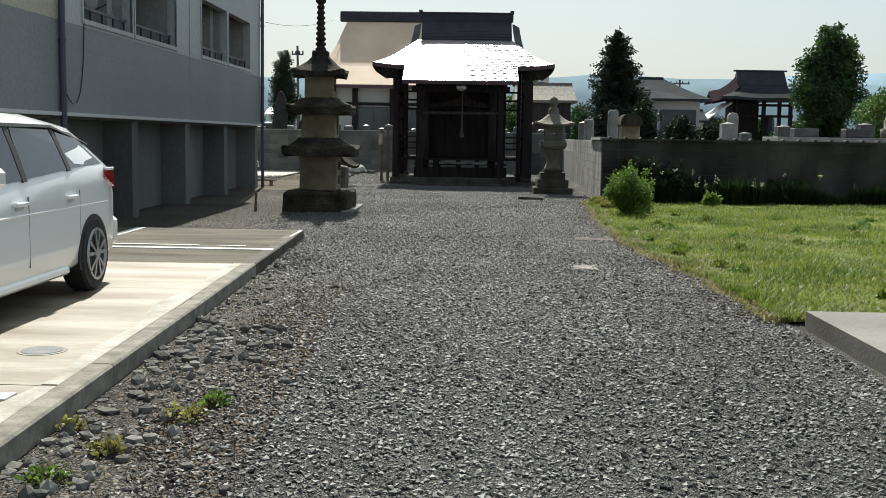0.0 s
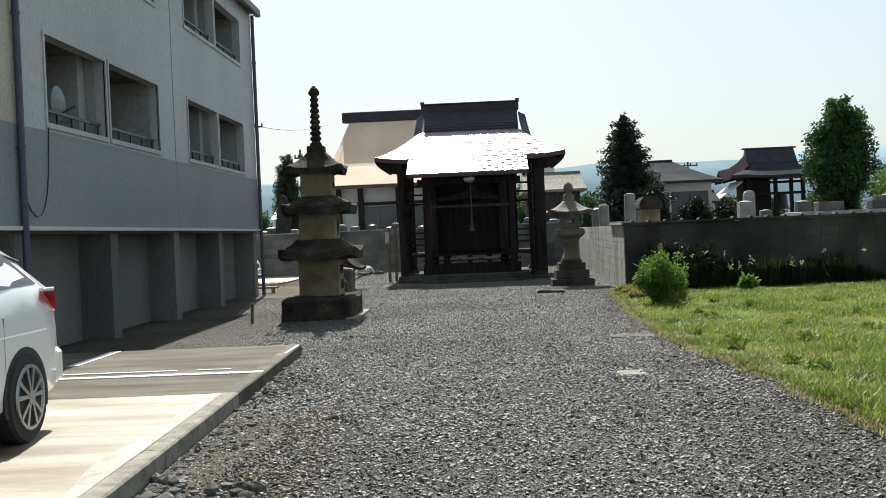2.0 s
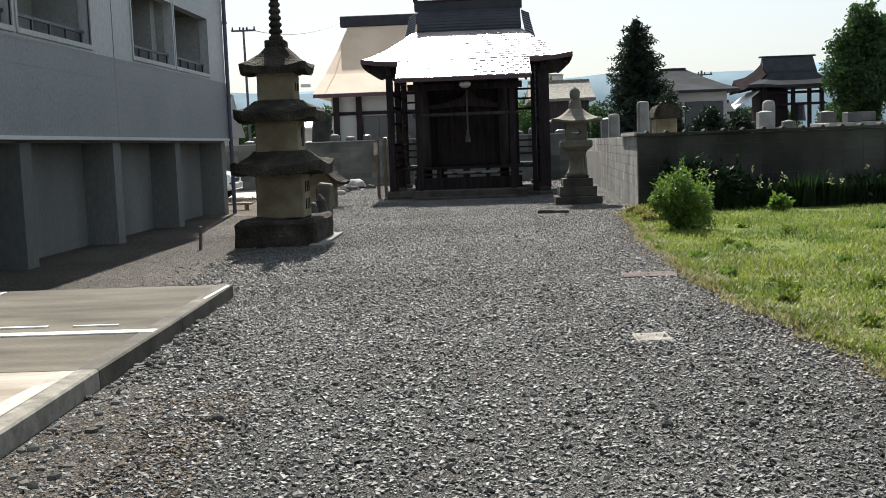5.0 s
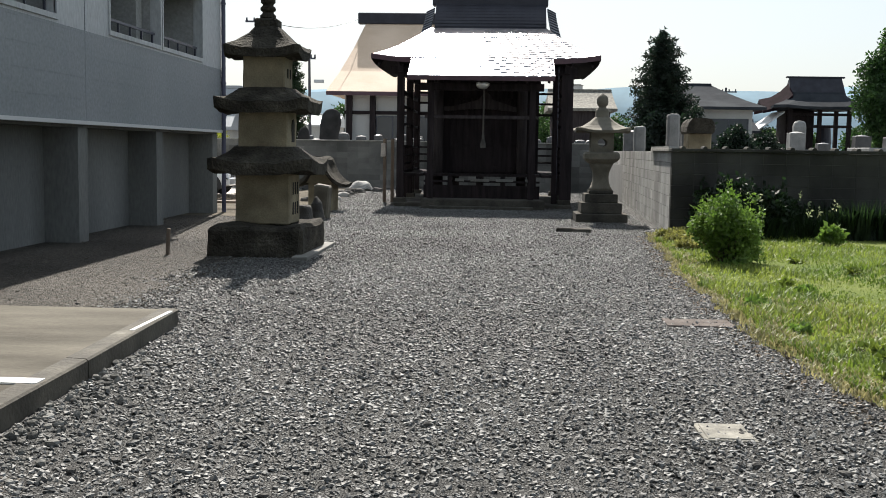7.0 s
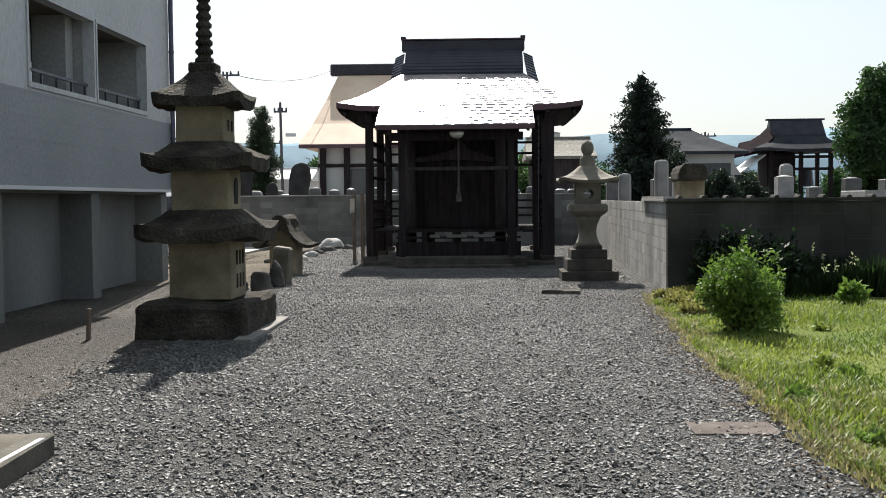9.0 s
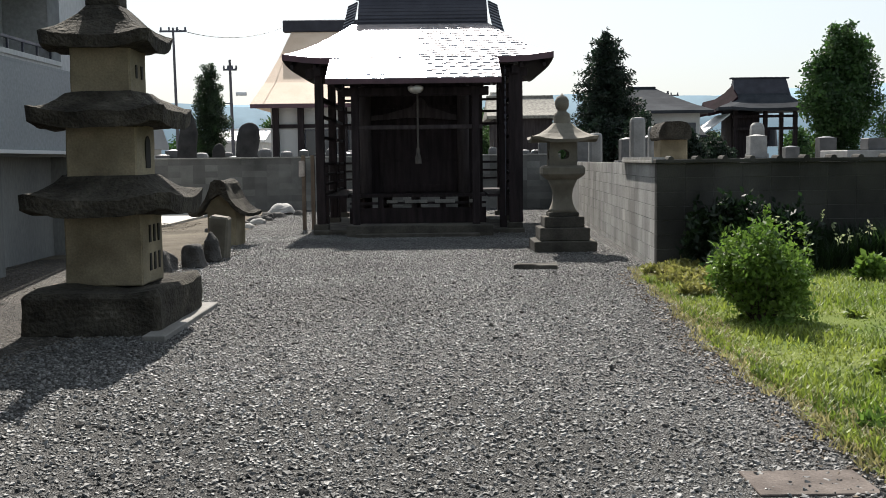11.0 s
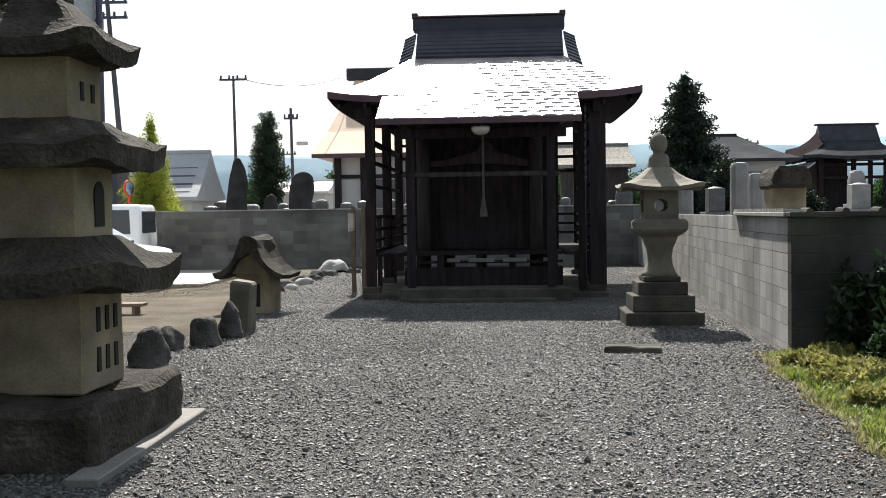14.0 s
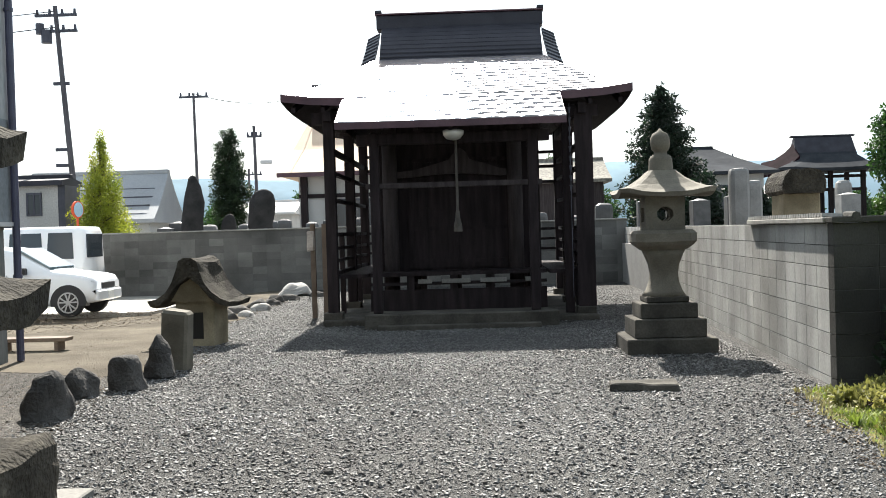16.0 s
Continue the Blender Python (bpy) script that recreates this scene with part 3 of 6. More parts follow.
# ---- stone pagoda ----
def stone_roof(half_lo, half_hi, z0, z1, lift, thick=0.09, seed=0, cx=0, cy=0):
    q = bmesh.new()
    n = 48
    rings = [ring_sq(half_lo * 0.72, z0 + 0.02, 0.97, n, 0, cx), ring_sq(half_lo * 0.97, z0 + 0.0, 0.95, n, lift, cx), ring_sq(half_lo, z0 + thick, 0.95, n, lift, cx)]
    for t in (0.2, 0.4, 0.6, 0.8, 1.0):
        rings.append(ring_sq(half_lo + (half_hi - half_lo) * t, z0 + thick + (z1 - z0 - thick) * (0.55 * t + 0.45 * t * t), 0.95, n, lift * (1 - t) ** 2, cx * (1 - t)))
    loft(q, rings)
    rough_up(q, 0.022, 3.5, seed)
    return rough_up(q, 0.012, 11, seed)


pag = thing("stone_pagoda", (-2.76, 19.95, 0), "three-storey weathered yellow sandstone pagoda with a ringed spire", "stone pagoda")
q = bx(-0.60, 0.62, -0.84, 0.85, -0.05, 0.39, 0.05)
bmesh.ops.subdivide_edges(q, edges=q.edges, cuts=5, use_grid_fill=True)
rough_up(q, 0.05, 2.3, 4)
part("base", rough_up(q, 0.02, 8, 4), STONE_D, pag, "rough dark stone base")
part("edging_slab", rough_up(bx(0.52, 0.72, -1.1, 1.05, -0.05, 0.045, 0.008), 0.006, 2), CONC_DARK, pag, "grey stone edging slab")


def storey(h, d, z0, z1, name):
    q = bmesh.new()
    box(q, -h, h, -d, d, z0, z1, 0.015)
    bmesh.ops.subdivide_edges(q, edges=q.edges, cuts=2, use_grid_fill=True)
    return part(name, rough_up(q, 0.008, 4, z0), STONE_Y, pag, "yellow sandstone storey block")


SY = [(0.35, 0.38, 1.08), (0.315, 1.33, 1.86), (0.27, 2.10, 2.55)]
for i, (h, z0, z1) in enumerate(SY):
    storey(h, h, z0, z1, "storey")
part("eave_roof", stone_roof(0.69, 0.37, 1.02, 1.38, 0.10, 0.15, 1, 0.02), STONE_D, pag, "curved dark stone eave roof")
part("eave_roof", stone_roof(0.62, 0.32, 1.80, 2.13, 0.09, 0.14, 2, 0.02), STONE_D, pag, "curved dark stone eave roof")
part("eave_roof", stone_roof(0.50, 0.16, 2.50, 2.92, 0.08, 0.11, 3), STONE_D, pag, "curved dark stone eave roof")
# carved openings on the storeys: raised plates with the recess shade painted on
RECESS_SHADE = plain("recess_shade", (0.014, 0.012, 0.009), 0.95)
for y in (-0.13, 0.02, 0.17):
    for z in (0.50, 0.76):
        part("slot_shade", bx(0.336, 0.3595, y, y + 0.055, z, z + 0.16), RECESS_SHADE, pag)
q = bmesh.new()
prof = [(-0.08, 1.44), (0.08, 1.44), (0.08, 1.66)] + [(0.08 * math.cos(a), 1.66 + 0.08 * math.sin(a)) for a in (0.5, 1.1, 1.57, 2.1, 2.7)] + [(-0.08, 1.66)]
loft(q, [[(x, y + 0.05, z) for y, z in prof] for x in (0.30, 0.3245)])
part("niche_shade", q, RECESS_SHADE, pag, "raised dark plate standing for an arched niche's shade")
for y in (-0.10, 0.08):
    part("slot_shade", bx(0.26, 0.2795, y, y + 0.05, 2.26, 2.38), RECESS_SHADE, pag)
q = bmesh.new()
box(q, -0.15, 0.15, -0.15, 0.15, 2.90, 3.02, 0.02)
part("spire_base", q, STONE_D, pag)
q = bmesh.new()
rings, z = [], 3.0
rings.append((0.075, z))
for i in range(9):
    r = 0.105 - 0.004 * i
    rings += [(r * 0.72, z + 0.012), (r, z + 0.035), (r, z + 0.065), (r * 0.72, z + 0.09)]
    z += 0.098
rings += [(0.055, z + 0.01), (0.095, z + 0.05), (0.10, z + 0.09), (0.07, z + 0.14), (0.012, z + 0.20)]
loft(q, [[(r * math.cos(2 * math.pi * i / 14), r * math.sin(2 * math.pi * i / 14), zz) for i in range(14)] for r, zz in rings])
part("spire", q, STONE_D, pag, "ringed stone spire with a jewel finial")

# ---- stone lantern ----
lan = thing("stone_lantern", (2.27, 27.35, 0), "tall weathered granite lantern on a stepped base", "stone lantern")
for nm, h, z0, z1 in (("base_step", 0.50, -0.05, 0.17), ("base_step", 0.40, 0.17, 0.38), ("base_step", 0.32, 0.38, 0.55), ("base_step", 0.24, 0.55, 0.62)):
    part(nm, rough_up(bx(-h, h, -h, h, z0, z1, 0.012), 0.006, 5), BASE_DARK, lan, "dark granite step")
q = bmesh.new()
loft(q, [ring_sq(h, z, 0.72, 24) for h, z in ((0.24, 0.62), (0.20, 0.68), (0.165, 0.78), (0.155, 0.88), (0.17, 0.98), (0.205, 1.07), (0.24, 1.15))])
part("pillar", q, STONE_L, lan, smooth=True)
q = bmesh.new()
loft(q, [ring_sq(h, z, 0.85, 24) for h, z in ((0.25, 1.15), (0.32, 1.2), (0.35, 1.24), (0.35, 1.33), (0.31, 1.37))])
part("tray", rough_up(q, 0.008, 6), STONE_L, lan)
fb = part("fire_box", bx(-0.22, -0.09, -0.22, -0.09, 1.37, 1.75), STONE_L, lan, "granite fire box with round openings")
for x0, y0 in ((0.09, -0.22), (-0.22, 0.09), (0.09, 0.09)):
    part("corner_stone", bx(x0, x0 + 0.13, y0, y0 + 0.13, 1.37, 1.75), STONE_L, fb)
for s in (-1, 1):
    for z0, z1 in ((1.37, 1.47), (1.63, 1.75)):
        part("lintel", bx(-0.09, 0.09, s * 0.22, s * 0.10, z0, z1), STONE_L, fb)
        part("lintel", bx(s * 0.22, s * 0.10, -0.09, 0.09, z0, z1), STONE_L, fb)
    for c in (-1, 1):
        for zz in (1.47, 1.63):
            dz = 0.05 if zz < 1.5 else -0.05
            vs = [(c * 0.09, zz), (c * 0.03, zz), (c * 0.06, zz + dz * 0.4), (c * 0.09, zz + dz)]
            part("spandrel", loft(bmesh.new(), [[(x, y, z) for x, z in vs] for y in (s * 0.22, s * 0.10)]), STONE_L, fb)


def lantern_cap(half_lo, half_hi, z0, z1, lift, thick, seed):
    q = bmesh.new()
    rings = [ring_sq(half_lo * 0.5, z0 + 0.01, 0.97, 32), ring_sq(half_lo * 0.97, z0, 0.97, 32, lift), ring_sq(half_lo, z0 + thick, 0.97, 32, lift)]
    for t in (0.25, 0.5, 0.75, 1.0):
        rings.append(ring_sq(half_lo + (half_hi - half_lo) * t, z0 + thick + (z1 - z0 - thick) * (0.45 * t + 0.55 * t * t), 0.97, 32, lift * (1 - t) ** 2))
    loft(q, rings)
    return rough_up(q, 0.006, 6, seed)


part("cap", lantern_cap(0.54, 0.14, 1.74, 2.05, 0.09, 0.05, 7), STONE_L, lan, "curved granite roof cap")
q = bmesh.new()
loft(q, [[(r * math.cos(2 * math.pi * i / 16), r * math.sin(2 * math.pi * i / 16), z) for i in range(16)] for r, z in ((0.15, 2.02), (0.14, 2.06), (0.135, 2.16), (0.12, 2.21), (0.075, 2.235), (0.075, 2.265), (0.10, 2.29), (0.115, 2.35), (0.11, 2.42), (0.085, 2.47), (0.03, 2.50), (0.008, 2.53))])
part("finial", q, STONE_L, lan, "granite finial with a round jewel on a collar", smooth=True)

# ---- small stone shrine and boundary stones ----
hok = thing("stone_hokora", (-3.60, 29.3, 0), "small weathered stone shrine with a curved roof", "stone shrine", rz=-6)
part("body", rough_up(bx(-0.27, 0.27, -0.24, 0.30, -0.05, 0.62, 0.02), 0.01, 5), STONE_Y, hok)
part("gable", loft(bmesh.new(), [[(-0.30, y, 0.60), (0.30, y, 0.60), (0.14, y, 0.85), (0, y, 0.95), (-0.14, y, 0.85)] for y in (-0.30, 0.3)]), STONE_Y, hok)
# door opening is one more raised plate in painted shade
part("door_shade", bx(-0.12, 0.12, -0.2435, -0.2, 0.1, 0.45), RECESS_SHADE, hok)
q = bmesh.new()
half = [(0.56, 0.60), (0.44, 0.63), (0.33, 0.71), (0.23, 0.84), (0.16, 0.99), (0.125, 1.12), (0.05, 1.17)]
under = [(0.53, 0.52), (0.40, 0.55), (0.30, 0.62), (0.16, 0.80)]
prof = [(-x, z) for x, z in half] + [(x, z - 0.01) for x, z in half[::-1]] + under + [(0, 0.92)] + [(-x, z) for x, z in under[::-1]]
loft(q, [[(x * k, y, z + dz) for x, z in prof] for y, k, dz in ((-0.45, 1.0, 0.02), (-0.25, 0.97, 0), (0.0, 0.95, -0.01), (0.25, 0.97, 0), (0.45, 1.0, 0.02))])
part("roof", rough_up(q, 0.022, 6, 9), STONE_D, hok, "curved dark stone roof")
for x, y, w, dd, h, tp, rz in ((-3.37, 23.6, 0.37, 0.34, 0.38, 0.55, 20), (-3.54, 24.8, 0.32, 0.32, 0.27, 0.6, 60), (-3.23, 25.15, 0.32, 0.27, 0.37, 0.75, 10), (-3.16, 25.95, 0.29, 0.28, 0.43, 0.6, 35)):
    s = part("boundary_stone", rough_up(rock(w * 1.05, dd, h * 1.12, x * 9 + y * 3, tp), 0.035, 7, y), FIELDSTONE)
    s.location, s.rotation_euler = (x, y, 0), (0, 0, radians(rz))
    tagged(s, "dark rounded field stone standing in gravel", "stone", "row of standing stones")
s = part("stone_marker", rough_up(bx(-0.16, 0.16, -0.1, 0.1, -0.05, 0.66, 0.03), 0.02, 4, 3), STONE_L)
s.location, s.rotation_euler = (-3.19, 26.65, 0), (radians(3), radians(6), radians(-14))
tagged(s, "upright flat-topped stone marker", "stone", "row of standing stones")
q = bx(-0.29, 0.29, -0.17, 0.17, -0.02, 0.055, 0.012)
bmesh.ops.subdivide_edges(q, edges=q.edges, cuts=4, use_grid_fill=True)
rough_up(q, 0.03, 5, 1)
s = part("stepping_slab", q, BASE_DARK)
s.location, s.rotation_euler = (1.57, 24.45, 0), (0, 0, radians(-6))
tagged(s, "broken flat stone slab lying on gravel", "stone slab")
st = thing("wooden_stake", (-3.86, 19.15, 0), "short weathered wooden stake beside the pagoda", "stake")
part("post", rough_up(tb((0, 0, -0.05), (0.02, 0, 0.34), 0.028, 0.024, 7), 0.004, 9), WOOD_L, st)
cv = thing("access_cover", (1.43, 11.35, -0.002), "small pale concrete access cover in the gravel", "access cover")
part("frame", rough_up(bx(-0.13, 0.13, -0.16, 0.16, -0.03, 0.008, 0.004), 0.01, 9), COVER, cv)
part("lid", rough_up(bx(-0.11, 0.11, -0.14, 0.14, -0.02, 0.014, 0.004), 0.008, 9), COVER, cv)
cv = thing("iron_cover", (1.95, 14.75, -0.008), "rusty rectangular iron cover in the gravel", "access cover")
part("lid", bx(-0.30, 0.24, -0.16, 0.2, -0.02, 0.018, 0.004), RUST, cv)
part("rim", rough_up(bx(-0.33, 0.27, -0.19, 0.22, -0.03, 0.002), 0.006, 6), RUST, cv)

# ---- timber shrine ----
SX = -0.13
shr = thing("wooden_shrine", (SX, 34.5, 0), "small dark timber shrine with a curved sheet-metal roof", "shrine")
SO = Vector((-SX, -34.5, 0))


def sp(name, q, m, label="", parent=None, smooth=False):
    bmesh.ops.translate(q, verts=q.verts, vec=SO)
    return part(name, q, m, parent or shr, label, smooth)


XL, XR = -2.83, 2.59
EF, EB, EZ = 31.47, 37.9, 3.52
TF, TB, TZ = 34.0, 35.8, 4.50
TL, TR = -1.62, 1.42
PX0, PX1, PY, PZ = -1.87, 1.48, 30.43, 3.04


def slope_z(t):
    """Concave roof curve between the eave (0) and the top (1)."""
    return EZ + (TZ - EZ) * (0.82 * t + 0.18 * t * t)


def hip_ring(t, dz=0.0, lift=0.10):
    x0, x1 = XL + (TL - XL) * t, XR + (TR - XR) * t
    y0, y1 = EF + (TF - EF) * t, EB + (TB - EB) * t
    z = slope_z(t) + dz
    out = []
    n = 12
    for (xa, ya), (xb, yb) in (((x0, y0), (x1, y0)), ((x1, y0), (x1, y1)), ((x1, y1), (x0, y1)), ((x0, y1), (x0, y0))):
        for i in range(n):
            u = i / n
            k = abs(2 * u - 1) ** 5
            out.append((xa + (xb - xa) * u, ya + (yb - ya) * u, z + lift * k * (1 - t) ** 3))
    return out


q = bmesh.new()
loft(q, [hip_ring(0, -0.12), hip_ring(0.25, -0.12), hip_ring(1.0, -0.14)], False)
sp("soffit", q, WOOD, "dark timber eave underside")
q = bmesh.new()
loft(q, [hip_ring(0, -0.12), hip_ring(0, 0.0)], False)
sp("eave_edge", q, ROOF_RED, "maroon metal eave edge")
q = bmesh.new()
loft(q, [hip_ring(t / 8, -0.012) for t in range(9)], False)
roof = sp("roof", q, ROOF_METAL, "weathered sheet-metal hip roof")
# porch roof running on from the front slope
q = bmesh.new()
pr = [[(PX0, EF + 0.5, 3.68), (PX1, EF + 0.5, 3.68)], [(PX0, EF, EZ - 0.004), (PX1, EF, EZ - 0.004)], [(PX0, 30.9, 3.25), (PX1, 30.9, 3.25)], [(PX0, PY, PZ), (PX1, PY, PZ)]]
top = [[Vector(p) for p in r] for r in pr]
loft(q, [[r[0], r[1], r[1] - Vector((0, 0, 0.10)), r[0] - Vector((0, 0, 0.10))] for r in top])
sp("porch_roof", q, ROOF_RED, "porch roof with a maroon edge")
for i in range(7):
    x = PX0 + 0.1 + i * (PX1 - PX0 - 0.26) / 6
    q = bmesh.new()
    loft(q, [[(x + a, y, z + b) for a, b in ((0, 0), (0.06, 0), (0.06, 0.09), (0, 0.09))] for y, z in ((PY + 0.12, 2.90), (32.9, 3.72))])
    sp("rafter", q, WOOD)
for i in range(12):
    x = XL + 0.15 + i * (XR - XL - 0.36) / 11
    if not PX0 - 0.1 < x < PX1 + 0.05:
        q = bmesh.new()
        loft(q, [[(x + a, y, z + b) for a, b in ((0, 0), (0.06, 0), (0.06, 0.08), (0, 0.08))] for y, z in ((EF + 0.08, 3.33), (33.2, 3.75))])
        sp("rafter", q, WOOD)
# sheet-metal shingles on the front slope
def front_z(y):
    if y < EF:
        return PZ + (EZ - PZ) * (y - PY) / (EF - PY)
    return slope_z((y - EF) / (TF - EF))


def row_ends(y):
    """The roof's side edges at depth y."""
    if y < EF:
        return PX0, PX1
    t = min(1, (y - EF) / (TF - EF))
    return XL + (TL - XL) * t, XR + (TR - XR) * t


n_rows = 20
rows_y = [PY + (TF - PY) * i / n_rows for i in range(n_rows + 1)]
for i in range(n_rows):
    y0, y1 = rows_y[i], min(rows_y[i + 1] + 0.03, TF)
    (xa0, xb0), (xa1, xb1) = row_ends(y0), row_ends(y1)
    if y0 < EF < y1:
        xa1, xb1 = PX0, PX1
    w = 0.27
    x = xa0 - (w * 0.5 if i % 2 else 0)
    z0, z1 = front_z(y0), front_z(y1)
    while x < xb0 - 0.01:
        a0, a1 = max(x, xa0), min(x + w, xb0)
        c0, c1 = min(max(a0, xa1), xb1), max(min(a1, xb1), xa1)
        x += w
        if a1 - a0 < 0.02:
            continue
        q = bmesh.new()
        am = (a0 + a1) / 2
        up_z = random.uniform(0.004, 0.016) + (0.016 if am > 0.1 - 0.4 * (i / n_rows) else 0.002)
        if c1 - c0 < 0.01:
            cm = min(max(am, xa1), xb1)
            c0, c1 = cm - 0.004, cm + 0.004
        k = (a1 - a0) * 0.25
        loft(q, [[(a0, y0, z0), (a1, y0, z0), (a1, y0, z0 + 0.006), (a1 - k, y0, z0 + up_z * 0.8), (am, y0, z0 + up_z), (a0 + k, y0, z0 + up_z * 0.8), (a0, y0, z0 + 0.006)], [(c0, y1, z1), (c1, y1, z1), (c1, y1, z1 + 0.003), (c1 - (c1 - c0) * 0.25, y1, z1 + 0.003), ((c0 + c1) / 2, y1, z1 + 0.003), (c0 + (c1 - c0) * 0.25, y1, z1 + 0.003), (c0, y1, z1 + 0.003)]])
        sp("shingle", q, ROOF_METAL, "", roof)
# steep upper roof, gable verges and ridge
q = bmesh.new()
prof = [(33.92, 4.42), (34.12, 4.62), (34.35, 4.86), (34.62, 5.12), (34.78, 5.26)]
prof = prof + [(69.8 - y, z) for y, z in prof[::-1]]
loft(q, [[(x, y, z) for y, z in prof] for x in (-1.50, 1.40)])
up = sp("upper_roof", q, ROOF_DARK, "steep dark upper roof with fine horizontal battens")
for i in range(9):
    t = i / 9
    y, z = 33.95 + 0.82 * t, 4.455 + 0.78 * t
    sp("batten", bx(-1.50, 1.40, y - 0.012, y + 0.03, z, z + 0.022), ROOF_DARK, "", up)
VERGE = mat("verge_metal", (0.13, 0.135, 0.15), (0.20, 0.205, 0.22), 2, 40, 0.5, 0.05, metal=0.2)
for s, xi in ((-1, -1.53), (1, 1.43)):
    q = bmesh.new()
    prof = ((34.62, 5.10, 0.00, 0.22), (34.36, 4.84, 0.02, 0.25), (34.10, 4.56, 0.06, 0.30), (33.84, 4.24, 0.12, 0.38))
    loft(q, [[(xi + s * a, y, z), (xi + s * b, y + 0.02, z - 0.10), (xi + s * b, y + 0.06, z - 0.13), (xi + s * a, y + 0.06, z - 0.04)] for y, z, a, b in prof])
    vg = sp("gable_verge", q, VERGE, "outward-curving gable verge of striped metal")
    for i in range(11):
        t = (i + 0.5) / 11 * 3
        j = min(2, int(t))
        u = t - j
        y, z, a, b = [prof[j][m] + (prof[j + 1][m] - prof[j][m]) * u for m in range(4)]
        q = bmesh.new()
        loft(q, [[(xi + s * a, y - 0.02, z - 0.012), (xi + s * b, y, z - 0.112), (xi + s * b, y + 0.03, z - 0.13), (xi + s * a, y + 0.03, z - 0.03)], [(xi + s * a, y - 0.02, z + 0.016), (xi + s * b, y, z - 0.084), (xi + s * b, y + 0.03, z - 0.10), (xi + s * a, y + 0.03, z)]])
        sp("verge_batten", q, ROOF_DARK, "", vg)
ridge = sp("ridge", bx(-1.60, 1.46, 34.72, 35.08, 5.18, 5.44, 0.015), ROOF_DARK, "dark metal box ridge")
sp("ridge_cap", bx(-1.62, 1.48, 34.68, 35.12, 5.44, 5.47, 0.006), ROOF_RED, "", ridge)
for x in (-1.62, 1.36):
    sp("ridge_end", bx(x, x + 0.12, 34.68, 35.12, 5.47, 5.53, 0.01), ROOF_DARK, "", ridge)
# stone base and step
q = bx(-2.28, 2.0, 31.5, 37.2, -0.05, 0.09, 0.02)
sp("stone_base", rough_up(q, 0.006, 2), BASE_DARK, "low concrete base")
sp("front_step", rough_up(bx(-1.55, 1.32, 30.72, 31.496, -0.05, 0.22, 0.015), 0.006, 2), BASE_DARK, "worn stone front step")
sp("lower_step", rough_up(bx(-1.35, 1.05, 30.5, 30.717, -0.05, 0.07, 0.01), 0.004, 2), BASE_DARK)
# posts
PST = 0.085
for x in (-2.14, 1.82):
    for y in (31.8, 34.4, 36.8):
        sp("eave_post", bx(x - PST, x + PST, y - PST, y + PST, 0.085, 3.36 if y < 36 else 3.4, 0.008), WOOD, "square dark timber post")
        sp("post_footing", bx(x - 0.15, x + 0.15, y - 0.15, y + 0.15, 0.06, 0.2, 0.01), BASE_DARK)
sp("eave_post", bx(1.52, 1.66, 31.9, 32.04, 0.085, 3.4, 0.008), WOOD)
for x in (-1.36, 1.0):
    sp("porch_post", bx(x - 0.07, x + 0.07, 30.93, 31.07, 0.225, 2.92, 0.008), WOOD, "square porch post")
for x in (-1.29, 0.80):
    sp("column", tb((x, 32.9, 0.085), (x, 32.9, 3.45), 0.125, n=16), WOOD_M, "round greyed timber column", smooth=True)
sp("porch_beam", bx(-1.62, 1.26, 30.94, 31.06, 2.74, 2.91, 0.01), WOOD)
sp("tie_beam", bx(-1.50, 1.14, 30.96, 31.04, 2.09, 2.17, 0.006), WOOD_M, "worn horizontal tie beam")
sp("head_beam", bx(-1.6, 1.25, 32.92, 33.08, 2.95, 3.2, 0.01), WOOD)
for x in (-2.14, 1.82):
    sp("side_beam", bx(x - 0.06, x + 0.06, 31.6, 37.0, 3.2, 3.36), WOOD)
sp("front_beam", bx(-2.4, 2.08, 31.74, 31.86, 3.16, 3.34), WOOD)
# carved frog-leg strut over the door
q = bmesh.new()
prof = [(-1.16, 2.44), (-0.9, 2.46), (-0.55, 2.55), (-0.30, 2.62), (-0.2, 2.74), (-0.10, 2.82), (0.0, 2.74), (0.06, 2.62), (0.3, 2.55), (0.55, 2.46), (0.67, 2.44)]
lo = [(x, 2.34 + 0.05 * max(0, 1 - ((x + 0.25) / 0.7) ** 2)) for x, z in prof]
loft(q, [[(x, 32.85, z), (x, 32.93, z), (x, 32.93, b), (x, 32.85, b)] for (x, z), (_, b) in zip(prof, lo)])
sp("carved_strut", q, WOOD_M, "carved frog-leg strut in greyed timber")
sp("corner_board", bx(1.70, 1.98, 31.70, 31.712, 0.2, 3.3), WOOD, "broad dark corner board")
# veranda rails on both sides
for x in (-2.14, 1.82):
    for z, h in ((0.72, 0.12), (0.98, 0.05), (1.18, 0.05), (1.40, 0.06), (1.95, 0.06), (2.38, 0.06), (2.72, 0.09)):
        sp("rail", bx(x - 0.035, x + 0.035, 31.87, 36.75, z, z + h), WOOD, "dark timber rail")
    for y in (33.0, 35.6):
        sp("baluster", bx(x - 0.04, x + 0.04, y - 0.04, y + 0.04, 0.085, 1.46), WOOD)
